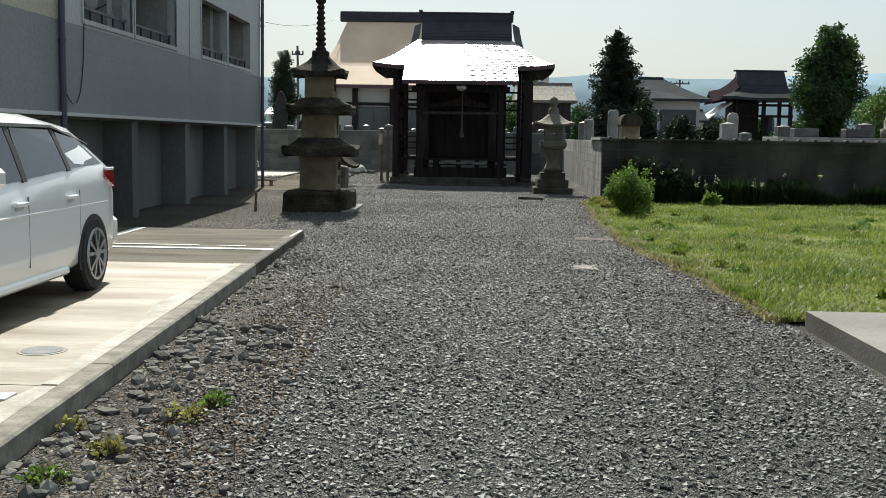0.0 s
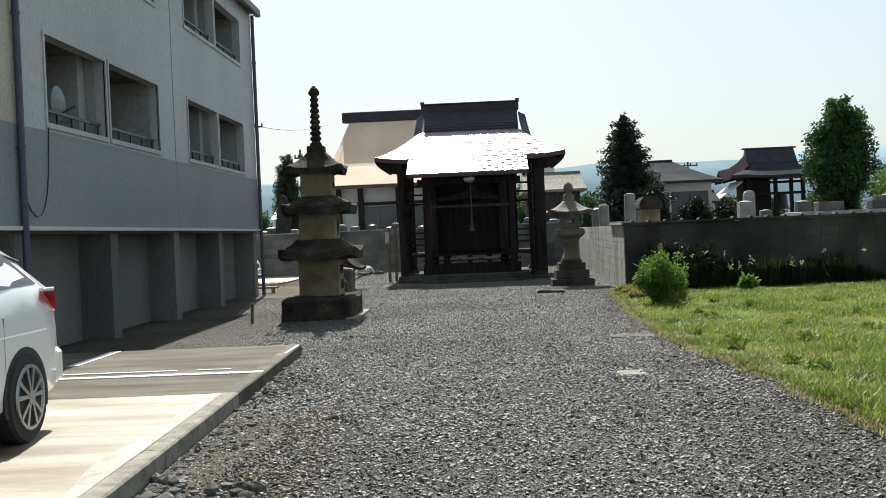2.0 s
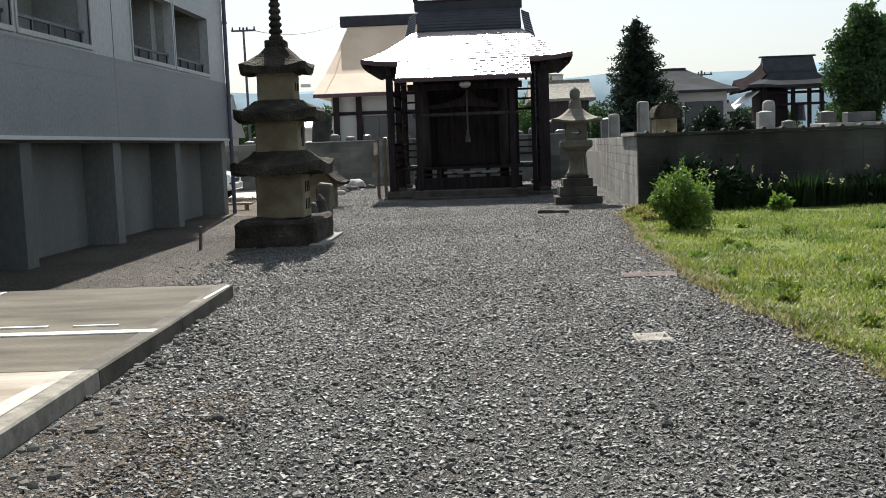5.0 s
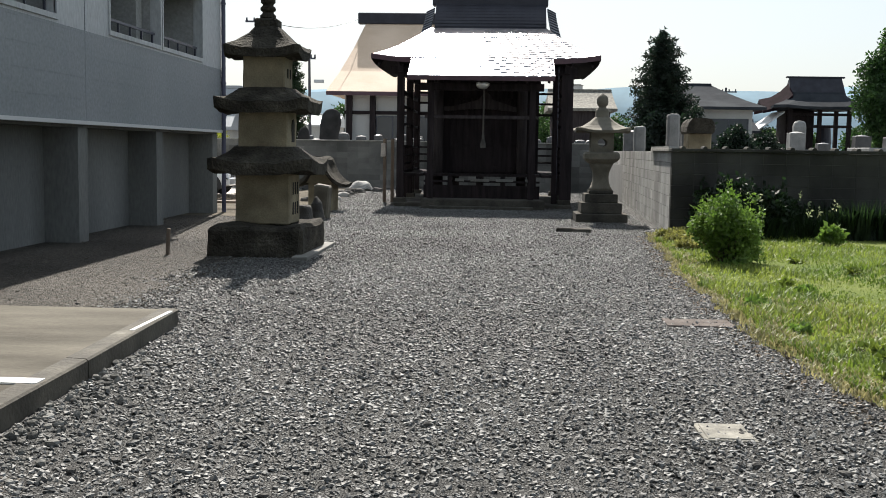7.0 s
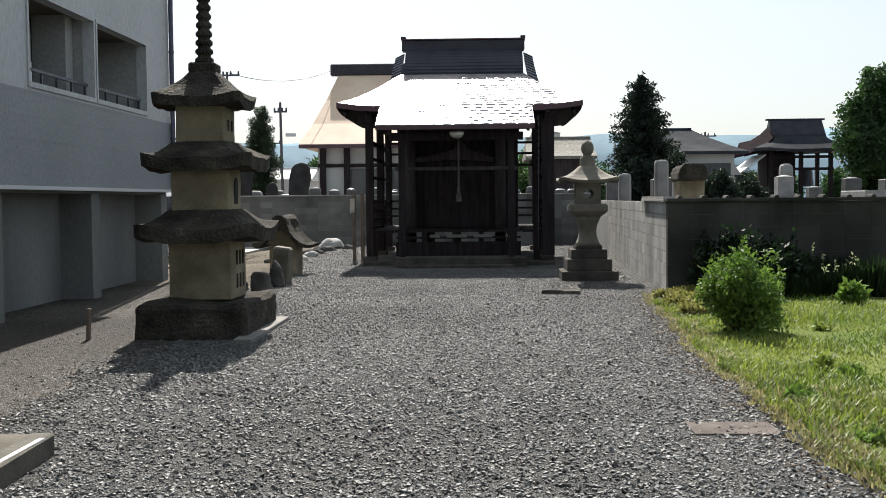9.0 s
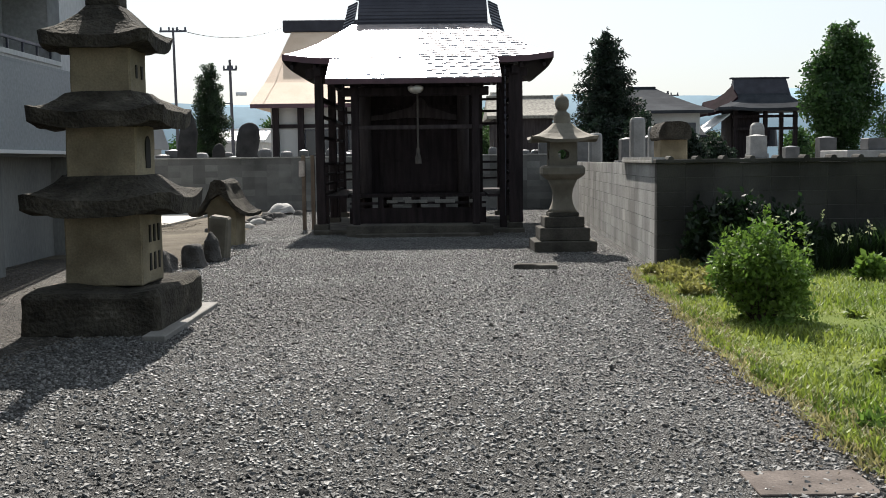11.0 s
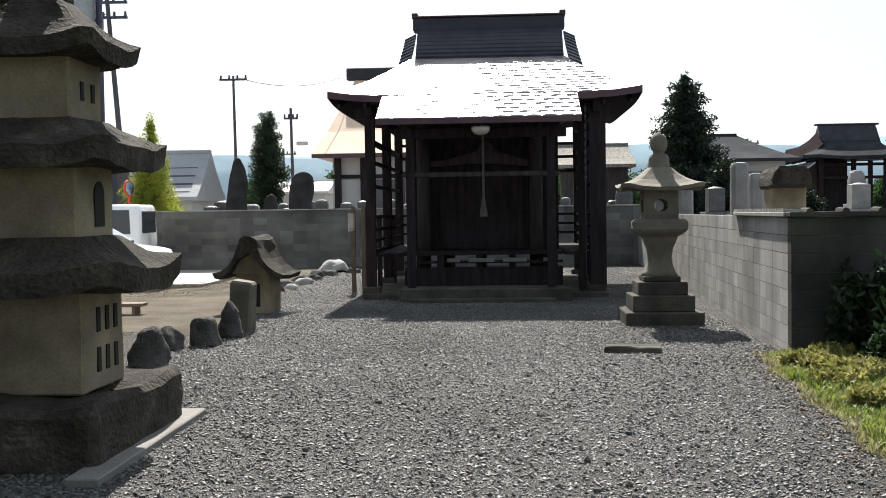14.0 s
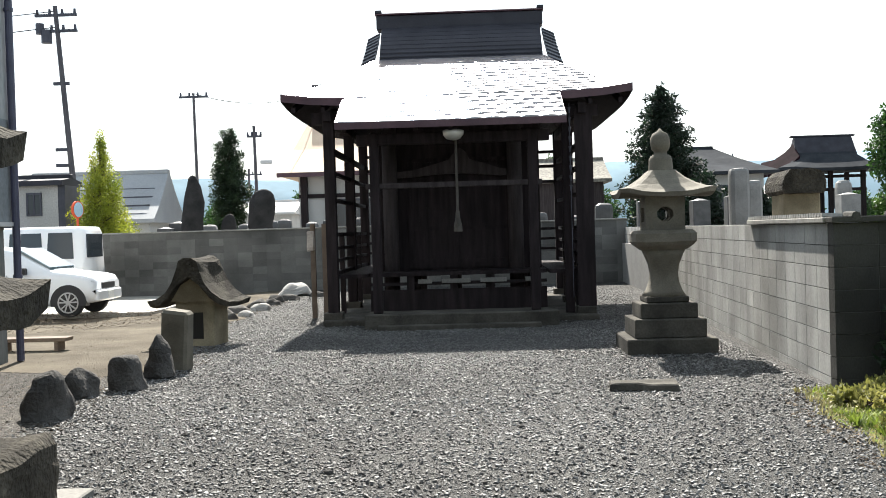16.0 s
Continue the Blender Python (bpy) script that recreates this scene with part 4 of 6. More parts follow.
for s, x0, x1 in ((-1, -2.1, -1.62), (1, 1.28, 1.78)):
    sp("veranda_floor", bx(x0, x1, 31.95, 36.8, 0.72, 0.78), WOOD, "narrow timber veranda floor")
    for z in (2.35, 2.66, 2.95):
        sp("brace", bx(x0, x1, 36.74, 36.80, z, z + 0.06), WOOD)
    for z in (1.0, 1.2, 1.4):
        sp("brace", bx(x0, x1, 36.74, 36.80, z, z + 0.05), WOOD)
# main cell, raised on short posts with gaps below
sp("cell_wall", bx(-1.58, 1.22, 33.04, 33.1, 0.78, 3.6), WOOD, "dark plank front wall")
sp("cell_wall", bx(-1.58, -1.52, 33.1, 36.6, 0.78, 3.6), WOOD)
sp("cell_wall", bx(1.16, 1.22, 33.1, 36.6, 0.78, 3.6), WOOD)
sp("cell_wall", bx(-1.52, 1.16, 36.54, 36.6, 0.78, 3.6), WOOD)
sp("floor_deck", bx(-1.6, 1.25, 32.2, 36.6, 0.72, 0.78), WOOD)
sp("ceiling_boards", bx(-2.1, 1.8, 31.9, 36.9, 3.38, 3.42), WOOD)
for x in (-1.5, -0.95, -0.25, 0.35, 1.1):
    for y in (32.3, 34.4, 36.5):
        sp("floor_post", bx(x - 0.06, x + 0.06, y - 0.06, y + 0.06, 0.085, 0.72), WOOD)
sp("skirting", bx(-1.6, 1.25, 32.25, 32.3, 0.085, 0.50), WOOD)
sp("skirting", bx(-1.6, 1.25, 32.25, 32.3, 0.57, 0.62), WOOD)
# pale boards stand for the strips of light along the deck's front
for x0, x1 in ((-0.82, -0.60), (-0.44, 0.02), (0.18, 0.60), (0.9, 1.1)):
    sp("lit_strip_board", bx(x0, x1, 32.12, 32.2, 0.60, 0.665), CONC_DARK, "pale board standing for a strip of light at the deck's front")
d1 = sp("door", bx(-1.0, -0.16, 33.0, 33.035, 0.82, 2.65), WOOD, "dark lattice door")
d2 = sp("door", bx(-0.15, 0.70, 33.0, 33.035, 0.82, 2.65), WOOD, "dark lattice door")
for dd, x0 in ((d1, -1.0), (d2, -0.15)):
    for i in range(7):
        sp("muntin", bx(x0 + 0.02 + i * 0.13, x0 + 0.05 + i * 0.13, 32.985, 33.0, 1.5, 2.6), WOOD, "", dd)
    for z in (0.9, 1.45, 2.6):
        sp("door_rail", bx(x0 + 0.005, x0 + 0.835, 32.98, 33.0, z, z + 0.06), WOOD, "", dd)
bell = thing("shrine_bell", (-0.16, 30.72, 2.76), "pale round shrine bell under the porch beam", "bell")
q = bmesh.new()
loft(q, [[(r * math.cos(2 * math.pi * i / 20), r * math.sin(2 * math.pi * i / 20), z) for i in range(20)] for r, z in ((0.02, 0.0), (0.10, 0.02), (0.15, 0.08), (0.155, 0.14), (0.10, 0.16))])
part("shell", q, plain("pale_bell_metal", (0.6, 0.58, 0.54), 0.35, 0.4), bell, smooth=True)
rp = thing("bell_rope", (-0.13, 30.9, 1.42), "thick pale rope hanging from the shrine bell", "rope")
q = tb((0, 0, 0.22), (0, 0, 1.36), 0.022, 0.018, 8)
part("cord", q, ROPE, rp)
q = bmesh.new()
loft(q, [[(r * math.cos(2 * math.pi * i / 12), r * math.sin(2 * math.pi * i / 12), z) for i in range(12)] for r, z in ((0.065, 0), (0.06, 0.1), (0.035, 0.2), (0.03, 0.3))])
part("tassel", rough_up(q, 0.008, 20), ROPE, rp)
ch = thing("rain_chain", (1.62, 31.6, 0.25), "dark metal rain chain hanging from the eave", "rain chain")
for i in range(9):
    part("link", tb((0, 0, 1.75 + i * 0.15), (0, 0, 1.84 + i * 0.15), 0.012, 0.024, 6), DARKMETAL, ch)
part("cord", tb((0, 0, 0.1), (0, 0, 3.1), 0.006, n=5), DARKMETAL, ch)
rk = thing("wooden_signpost", (-2.58, 33.3, 0), "pair of worn wooden posts with hanging cloths", "post")
part("post", bx(-0.14, -0.06, -0.04, 0.04, -0.05, 1.62), WOOD_L, rk)
part("post", bx(0.06, 0.14, -0.04, 0.04, -0.05, 1.62), WOOD_L, rk)
part("cloth", rough_up(bx(-0.19, -0.06, -0.075, -0.045, 1.15, 1.5, 0.02), 0.02, 6), mat("faded_cloth", (0.35, 0.30, 0.27), (0.5, 0.45, 0.40), 6, 40, 0.95, 0.3), rk)
# ---- vehicles ----
def wheel(parent, x, y, r, side, name="wheel", w=0.19):
    """side: the sign of x towards which the wheel's face looks."""
    q = bmesh.new()
    n = 28
    prof = [(-w / 2, r * 0.70), (-w / 2, r * 0.94), (-w / 2 + 0.025, r), (w / 2 - 0.025, r), (w / 2, r * 0.94), (w / 2, r * 0.70)]
    loft(q, [[(x + dx * side, y + rr * math.cos(2 * math.pi * i / n), r + rr * math.sin(2 * math.pi * i / n)) for i in range(n)] for dx, rr in prof], True)
    wh = part(name, q, TYRE, parent, "black tyre", smooth=False)
    xo = x + side * (w / 2 + 0.004)
    q = bmesh.new()
    loft(q, [[(xo + side * d, y + rr * math.cos(2 * math.pi * i / n), r + rr * math.sin(2 * math.pi * i / n)) for i in range(n)] for d, rr in ((0, r * 0.72), (0.012, r * 0.71), (0.012, r * 0.64), (-0.01, r * 0.62))], False)
    for k in range(5):
        a = 2 * math.pi * k / 5 + 0.3
        for da in (-0.13, 0.13):
            c0, c1 = math.cos(a + da), math.cos(a + da * 2.0)
            s0, s1 = math.sin(a + da), math.sin(a + da * 2.0)
            p, o = r * 0.12, r * 0.66
            tw = 0.011
            loft(q, [[(xo + side * e, y + p * c0 - tw * s0, r + p * s0 + tw * c0), (xo + side * e, y + p * c0 + tw * s0, r + p * s0 - tw * c0), (xo + side * e, y + o * c1 + tw * 1.4 * s1, r + o * s1 - tw * 1.4 * c1), (xo + side * e, y + o * c1 - tw * 1.4 * s1, r + o * s1 + tw * 1.4 * c1)] for e in (0.0, 0.014)])
    part("rim", q, ALLOY, wh, "silver spoked alloy rim")
    part("hub", tb((xo - side * 0.03, y, r), (xo + side * 0.016, y, r), r * 0.16, n=14), ALLOY, wh)
    part("brake_disc", tb((xo - side * 0.05, y, r), (xo - side * 0.012, y, r), r * 0.60, n=20), BLACKPL, wh)
    return wh


def car_body(sections, name, parent, m=None):
    """Lofted body from sections (y, half width, sill z, belt z, roof half width, roof z)."""
    q = bmesh.new()
    rings = []
    for y, w, zs, zb, rw, zr in sections:
        half = [(w * 0.90, zs), (w * 0.985, zs + 0.06), (w, zs + 0.22), (w * 1.0, zb - 0.22), (w * 0.985, zb - 0.08), (w * 0.955, zb), (rw + (w * 0.955 - rw) * 0.35, zb + (zr - zb) * 0.6), (rw, zr - (zr - zb) * 0.12), (rw * 0.88, zr - 0.015), (rw * 0.5, zr)]
        rings.append([(x, y, z) for x, z in half] + [(-x, y, z) for x, z in half[::-1]])
    loft(q, rings)
    return part(name, q, m or PAINT_W, parent, smooth=True)


def white_wagon():
    c = thing("station_wagon", (-3.86, 9.0, 0.12), "white compact station wagon parked on the concrete pad", "car")
    # y runs from the tail (0) to the nose (-4.4)
    S = [(-0.02, 0.64, 0.40, 0.76, 0.50, 0.82), (-0.06, 0.78, 0.32, 0.93, 0.60, 0.99), (-0.20, 0.825, 0.24, 1.0, 0.62, 1.13), (-0.42, 0.845, 0.22, 1.02, 0.625, 1.27), (-0.75, 0.847, 0.21, 1.02, 0.63, 1.38), (-1.5, 0.847, 0.20, 0.98, 0.64, 1.45), (-2.2, 0.847, 0.20, 0.93, 0.64, 1.46), (-2.7, 0.845, 0.20, 0.88, 0.62, 1.38), (-3.35, 0.84, 0.20, 0.92, 0.60, 1.02), (-3.9, 0.81, 0.22, 0.82, 0.58, 0.90), (-4.25, 0.70, 0.26, 0.70, 0.52, 0.76), (-4.4, 0.55, 0.34, 0.60, 0.40, 0.64)]
    body = car_body(S, "body", c)
    for s in (1, -1):
        def side(pts, d=0.012):
            """Points (y, t): t from the belt (0) to the roof (1) on the glasshouse side."""
            out = []
            for y, t in pts:
                for a, b in zip(S, S[1:]):
                    if b[0] <= y <= a[0]:
                        u = (a[0] - y) / (a[0] - b[0])
                        w, zb, rw, zr = [a[i] + (b[i] - a[i]) * u for i in (1, 3, 4, 5)]
                        k = min(t / 0.6, 1) * 0.65 if t < 0.6 else 0.65 + 0.35 * (t - 0.6) / 0.28
                        out.append((s * (w * 0.955 + (rw - w * 0.955) * min(k, 1) + d), y, zb + (zr - zb) * t))
                        break
            return out
        for nm, poly in (("side_window", [(-1.22, 0.05), (-1.22, 0.5), (-1.25, 0.80), (-1.95, 0.80), (-1.98, 0.5), (-1.98, 0.05)]), ("side_window", [(-2.06, 0.05), (-2.06, 0.5), (-2.06, 0.80), (-2.35, 0.80), (-2.75, 0.45), (-2.95, 0.08)]), ("quarter_window", [(-0.42, 0.10), (-0.55, 0.5), (-0.75, 0.78), (-1.12, 0.80), (-1.14, 0.5), (-1.14, 0.06)])):
            q = bmesh.new()
            o, i_ = side(poly), side(poly, -0.01)
            loft(q, [i_, o])
            part(nm, q, GLASS_C, c, "dark tinted side glass")
        q = bmesh.new()
        loft(q, [side([(-0.40, 0.82), (-1.2, 0.86), (-2.3, 0.86), (-2.3, 0.81), (-1.2, 0.81), (-0.40, 0.78)], 0.008), side([(-0.40, 0.82), (-1.2, 0.86), (-2.3, 0.86), (-2.3, 0.81), (-1.2, 0.81), (-0.40, 0.78)], 0.035)])
        part("door_visor", q, BLACKPL, c, "dark rain visor over the doors")
        for y in (-1.18, -2.02):
            q = bmesh.new()
            loft(q, [side([(y + 0.03, 0.02), (y + 0.03, 0.45), (y + 0.02, 0.82), (y - 0.04, 0.82), (y - 0.04, 0.45), (y - 0.04, 0.02)], -0.005), side([(y + 0.03, 0.02), (y + 0.03, 0.45), (y + 0.02, 0.82), (y - 0.04, 0.82), (y - 0.04, 0.45), (y - 0.04, 0.02)], 0.016)])
            part("pillar_trim", q, BLACKPL, c)
        for y in (-1.15, -2.1):
            part("door_handle", bx(s * 0.838, s * 0.878, y - 0.20, y, 0.79, 0.82, 0.008), PAINT_W, c, "white door handle")
            part("handle_cup", bx(s * 0.842, s * 0.8505, y - 0.16, y - 0.03, 0.76, 0.795), plain("cup_grey", (0.45, 0.46, 0.47), 0.3), c)
        for y in (-1.05, -2.04, -3.05):
            part("door_gap", bx(s * 0.838, s * 0.8485, y - 0.003, y + 0.003, 0.34, 0.85), plain("panel_gap", (0.2, 0.2, 0.21), 0.5), c)
        part("crease", bx(s * 0.83, s * 0.852, -3.3, -0.4, 0.715, 0.73, 0.006), PAINT_W, c)
        part("sill_trim", bx(s * 0.80, s * 0.852, -3.2, -1.3, 0.20, 0.27, 0.02), PAINT_W, c)
        for y in (-0.76, -3.30):
            q = bmesh.new()
            arch = [(y + 0.338 * math.cos(a), 0.30 + 0.338 * math.sin(a)) for a in np.linspace(-0.28, math.pi + 0.28, 22)]
            loft(q, [[(x, yy, zz) for yy, zz in arch] for x in (s * 0.60, s * 0.851)])
            part("wheel_arch", q, BLACKPL, c, "dark wheel arch")
            wheel(c, s * 0.77, y, 0.305, s)
        lamp = bmesh.new()
        loft(lamp, [[(s * 0.840, -0.46, 0.93), (s * 0.835, -0.44, 0.98), (s * 0.77, -0.18, 1.0), (s * 0.75, -0.13, 0.92), (s * 0.79, -0.20, 0.84)], [(s * 0.856, -0.46, 0.93), (s * 0.852, -0.44, 0.98), (s * 0.815, -0.16, 1.0), (s * 0.80, -0.09, 0.92), (s * 0.835, -0.18, 0.84)]])
        tl = part("tail_light", lamp, REDLENS, c, "red tail light")
        part("clear_strip", bx(s * 0.79, s * 0.842, -0.40, -0.2, 0.985, 1.012, 0.008), CLEARLENS, tl)
        part("mirror", rough_up(bx(s * 0.86, s * 1.05, -2.98, -2.84, 0.95, 1.08, 0.03), 0.004, 4), PAINT_W, c, "white door mirror")
    part("rear_bumper", rough_up(bx(-0.80, 0.80, -0.14, 0.03, 0.30, 0.58, 0.05), 0.004, 3), PAINT_W, c)
    part("rear_glass", loft(bmesh.new(), [[(-0.52, -0.22, 1.0), (0.52, -0.22, 1.0), (0.48, -0.5, 1.25), (-0.48, -0.5, 1.25)], [(-0.52, -0.14, 1.03), (0.52, -0.14, 1.03), (0.48, -0.44, 1.28), (-0.48, -0.44, 1.28)]]), GLASS_C, c)
    part("underbody", bx(-0.7, 0.7, -4.1, -0.25, 0.17, 0.3), BLACKPL, c)
    return c


white_wagon()


def white_van(name, loc, rz, label, L, W, H, belt, hood, wheel_r=0.29):
    """A van or estate whose nose points along -y before it is turned."""
    c = thing(name, loc, label, "car", rz=rz)
    w = W / 2
    if hood:
        S = [(0.0, w * 0.92, 0.36, belt, w * 0.70, H * 0.93), (-0.08, w * 0.98, 0.28, belt, w * 0.78, H * 0.99), (-1.2, w, 0.24, belt, w * 0.80, H), (-L * 0.55, w, 0.24, belt, w * 0.80, H * 0.985), (-L * 0.60, w, 0.24, belt, w * 0.79, H * 0.96), (-L * 0.79, w, 0.24, belt, w * 0.82, belt + 0.06), (-L * 0.94, w * 0.98, 0.26, belt - 0.06, w * 0.80, belt - 0.02), (-L * 0.985, w * 0.95, 0.28, 0.74, w * 0.80, 0.79), (-L, w * 0.90, 0.32, 0.66, w * 0.76, 0.70)]
    else:
        S = [(0.0, w * 0.94, 0.36, belt, w * 0.80, H * 0.95), (-0.06, w, 0.30, belt, w * 0.86, H * 0.99), (-1.0, w, 0.26, belt, w * 0.87, H), (-L * 0.80, w, 0.26, belt, w * 0.87, H), (-L * 0.86, w, 0.26, belt, w * 0.84, H * 0.95), (-L * 0.96, w * 0.98, 0.28, belt, w * 0.80, belt + 0.12), (-L, w * 0.92, 0.34, belt - 0.25, w * 0.78, belt - 0.1)]
    car_body(S, "body", c)
    gz0, gz1 = belt + 0.03, H - 0.16
    for s in (1, -1):
        for y0, y1 in ((-0.25, -L * 0.27), (-L * 0.30, -L * 0.55)):
            q = bmesh.new()
            xi = w * 0.955
            xo = w * 0.955 - (w * 0.955 - (w * 0.80 if hood else w * 0.87)) * 0.75
            loft(q, [[(s * (xi + d), y0, gz0), (s * (xi + d), y1, gz0), (s * (xo + d), y1 + 0.04, gz1), (s * (xo + d), y0 - 0.04, gz1)] for d in (-0.02, 0.014)])
            part("side_window", q, GLASS_C, c, "dark side glass")
        for y in (-0.75, -L * (0.87 if hood else 0.81)):
            q = bmesh.new()
            arch = [(y + wheel_r * 1.22 * math.cos(a), wheel_r + wheel_r * 1.22 * math.sin(a)) for a in np.linspace(-0.2, math.pi + 0.2, 20)]
            loft(q, [[(x, yy, zz) for yy, zz in arch] for x in (s * (w - 0.22), s * (w + 0.004))])
            part("wheel_arch", q, BLACKPL, c)
            wheel(c, s * (w - 0.08), y, wheel_r, s, w=0.16)
        part("mirror", bx(s * w, s * (w + 0.16), -L * 0.68, -L * 0.65, belt, belt + 0.14, 0.02), BLACKPL, c)
        part("headlight", bx(s * w * 0.55, s * w * 0.93, -L * 0.99, -L * 0.94, 0.60 if hood else 0.62, 0.73 if hood else 0.78, 0.02), CLEARLENS, c, "clear headlight")
        part("door_gap", bx(s * w * 0.995, s * (w + 0.004), -L * 0.58, -L * 0.577, 0.35, belt), BLACKPL, c)
    q = bmesh.new()
    if hood:
        ya, yb = -L * 0.615, -L * 0.775
        loft(q, [[(-w * 0.76, ya, H * 0.95 + d), (w * 0.76, ya, H * 0.95 + d), (w * 0.82, yb, belt + 0.11 + d), (-w * 0.82, yb, belt + 0.11 + d)] for d in (-0.02, 0.03)])
    else:
        loft(q, [[(-w * 0.78, -L * 0.865 - d, H * 0.93), (w * 0.78, -L * 0.865 - d, H * 0.93), (w * 0.78, -L * 0.955 - d, belt + 0.16), (-w * 0.78, -L * 0.955 - d, belt + 0.16)] for d in (-0.02, 0.03)])
    part("windscreen", q, SCREEN, c, "windscreen")
    part("bumper", bx(-w * 0.9, w * 0.9, -L - 0.05, -L * 0.93, 0.30, 0.52, 0.03), PAINT_W if hood else BLACKPL, c)
    part("grille", bx(-w * 0.5, w * 0.5, -L - 0.012, -L * 0.97, 0.54, 0.66, 0.01), BLACKPL, c)
    part("number_plate", bx(-0.17, 0.17, -L - 0.065, -L - 0.045, 0.34, 0.48), WHITE_LINE, c)
    part("rear_glass", bx(-w * 0.7, w * 0.7, -0.06, 0.03, belt + 0.05, H - 0.2), GLASS_C, c)
    return c


white_van("estate_car", (-11.51, 36.46, -0.05), 91, "white estate car standing in the yard", 4.1, 1.6, 1.43, 0.86, True)
white_van("delivery_van", (-9.45, 41.4, -0.05), -90, "white kei delivery van parked by the block wall", 3.4, 1.48, 1.88, 1.05, False, 0.27)

# ---- trees and shrubs ----
def limb(q, p0, p1, r0, r1, segs=4, wob=0.1):
    p0, p1 = Vector(p0), Vector(p1)
    last = p0
    for i in range(1, segs + 1):
        t = i / segs
        p = p0.lerp(p1, t) + Vector(noise.noise_vector(p0 * 3 + Vector((t * 3, 0, 0)))) * wob * (p1 - p0).length * 0.3
        tube(q, last, p, r0 + (r1 - r0) * (i - 1) / segs, r0 + (r1 - r0) * t, 7)
        last = p
    return last


def tree(name, loc, h, r, m, label, seed, count, size, z0=0.25, shape="oval", droop=0.0):
    rg = random.Random(seed)
    t = thing(name, loc, label, "tree")
    q = bmesh.new()
    limb(q, (0, 0, -0.2), (0, 0, h * (0.9 if shape == "cone" else 0.65)), r * 0.10 + 0.05, 0.03, 6, 0.05)
    cs, rs = [], []
    n = 70 if shape == "cone" else 46
    for i in range(n):
        u = (i + rg.random()) / n
        z = h * (z0 + (1 - z0) * u)
        if shape == "cone":
            R = r * (1 - u) ** 0.9 * (0.66 + 0.42 * rg.random()) + 0.04
        elif shape == "column":
            R = r * math.sin(math.pi * min(0.97, 0.12 + 0.86 * u)) ** 0.5 * (0.7 + 0.3 * rg.random())
        else:
            R = r * math.sin(math.pi * min(0.98, 0.08 + 0.88 * u)) ** 0.7 * (0.72 + 0.35 * rg.random())
        a = i * 2.39996 + rg.random()
        k = {"cone": 0.34, "column": 0.40, "oval": 0.36}[shape] * (0.8 + 0.5 * rg.random())
        c = Vector((R * (1 - k * 0.8) * math.cos(a), R * (1 - k * 0.8) * math.sin(a), z))
        cs.append(c)
        rs.append((max(0.12, R * k), max(0.12, R * k), max(0.12, (r * 0.22 if shape == "cone" else R * k * 0.9))))
        if i % 3 == 0:
            limb(q, (0, 0, z * 0.86), c, 0.05 * r / 2 + 0.015, 0.01, 3, 0.15)
        if i % 2 == 0:
            cs.append(Vector((c.x * 0.4, c.y * 0.4, z * 0.98)))
            rs.append((R * 0.45 + 0.1, R * 0.45 + 0.1, R * 0.4 + 0.1))
    part("trunk", q, BARK, t)
    cr = leaves("crown", cs, rs, count, size, m, seed, droop)
    cr.parent = t
    return t


def conifer(name, loc, h, r, m, label, seed, count, size):
    """Whorls of tapering boughs with upturned tips and gaps between them."""
    rg = random.Random(seed)
    t = thing(name, loc, label, "tree")
    q = bmesh.new()
    limb(q, (0, 0, -0.2), (0, 0, h * 0.97), 0.22, 0.02, 8, 0.02)
    cs, rs = [], []
    levels = 17
    for i in range(levels):
        u = i / (levels - 1)
        z = h * (0.06 + 0.90 * u)
        R = r * (1 - u) ** 0.45 * (1.0 if u > 0.12 else 0.9) + 0.06
        for k in range(9 if u < 0.7 else 6):
            a = i * 1.1 + k * 6.283 / (9 if u < 0.7 else 6) + rg.uniform(-0.25, 0.25)
            L = R * rg.uniform(0.62, 1.12)
            tip = Vector((L * math.cos(a), L * math.sin(a), z + L * rg.uniform(-0.02, 0.22)))
            if k % 2 == 0:
                limb(q, (0, 0, z - 0.1), tip, 0.035, 0.008, 3, 0.1)
            for f, w in ((0.35, 0.40), (0.62, 0.34), (0.85, 0.25), (1.0, 0.14)):
                c = Vector((0, 0, z)).lerp(tip, f)
                cs.append(c)
                k2 = max(0.09, w * (0.4 + 0.6 * R / r) * 1.6)
                rs.append((k2, k2, k2 * 0.8))
        cs.append(Vector((0, 0, z)))
        rs.append((R * 0.5 + 0.05, R * 0.5 + 0.05, h * 0.04))
    cs.append(Vector((0, 0, h * 0.98)))
    rs.append((0.07, 0.07, 0.32))
    part("trunk", q, BARK, t)
    cr = leaves("crown", cs, rs, count, size, m, seed, 0.1, 0.35)
    cr.parent = t
    return t


conifer("conifer_tree", (9.4, 68, 0.6), 7.75, 2.4, LEAF_DARK, "tall dark green pointed conifer behind the cemetery", 3, 50000, 0.185)
tree("broadleaf_tree", (27.4, 82, 0.3), 10.0, 2.7, LEAF_TREE, "tall dark oval broadleaf tree", 5, 34000, 0.26, 0.10)
tree("cypress_tree", (-10.75, 62, 0.9), 5.4, 1.05, LEAF_SHADED, "dark green columnar cypress by the cemetery", 7, 34000, 0.085, 0.10, "column")
tree("golden_cypress", (-12.25, 50, 0.4), 4.45, 1.75, LEAF_GOLD, "pointed yellow-green cypress beyond the wall", 9, 32000, 0.075, 0.02, "cone")
tree("golden_cypress", (-12.05, 49.2, 0.4), 3.2, 1.1, LEAF_GOLD, "smaller pointed yellow-green cypress beyond the wall", 10, 20000, 0.07, 0.02, "cone")
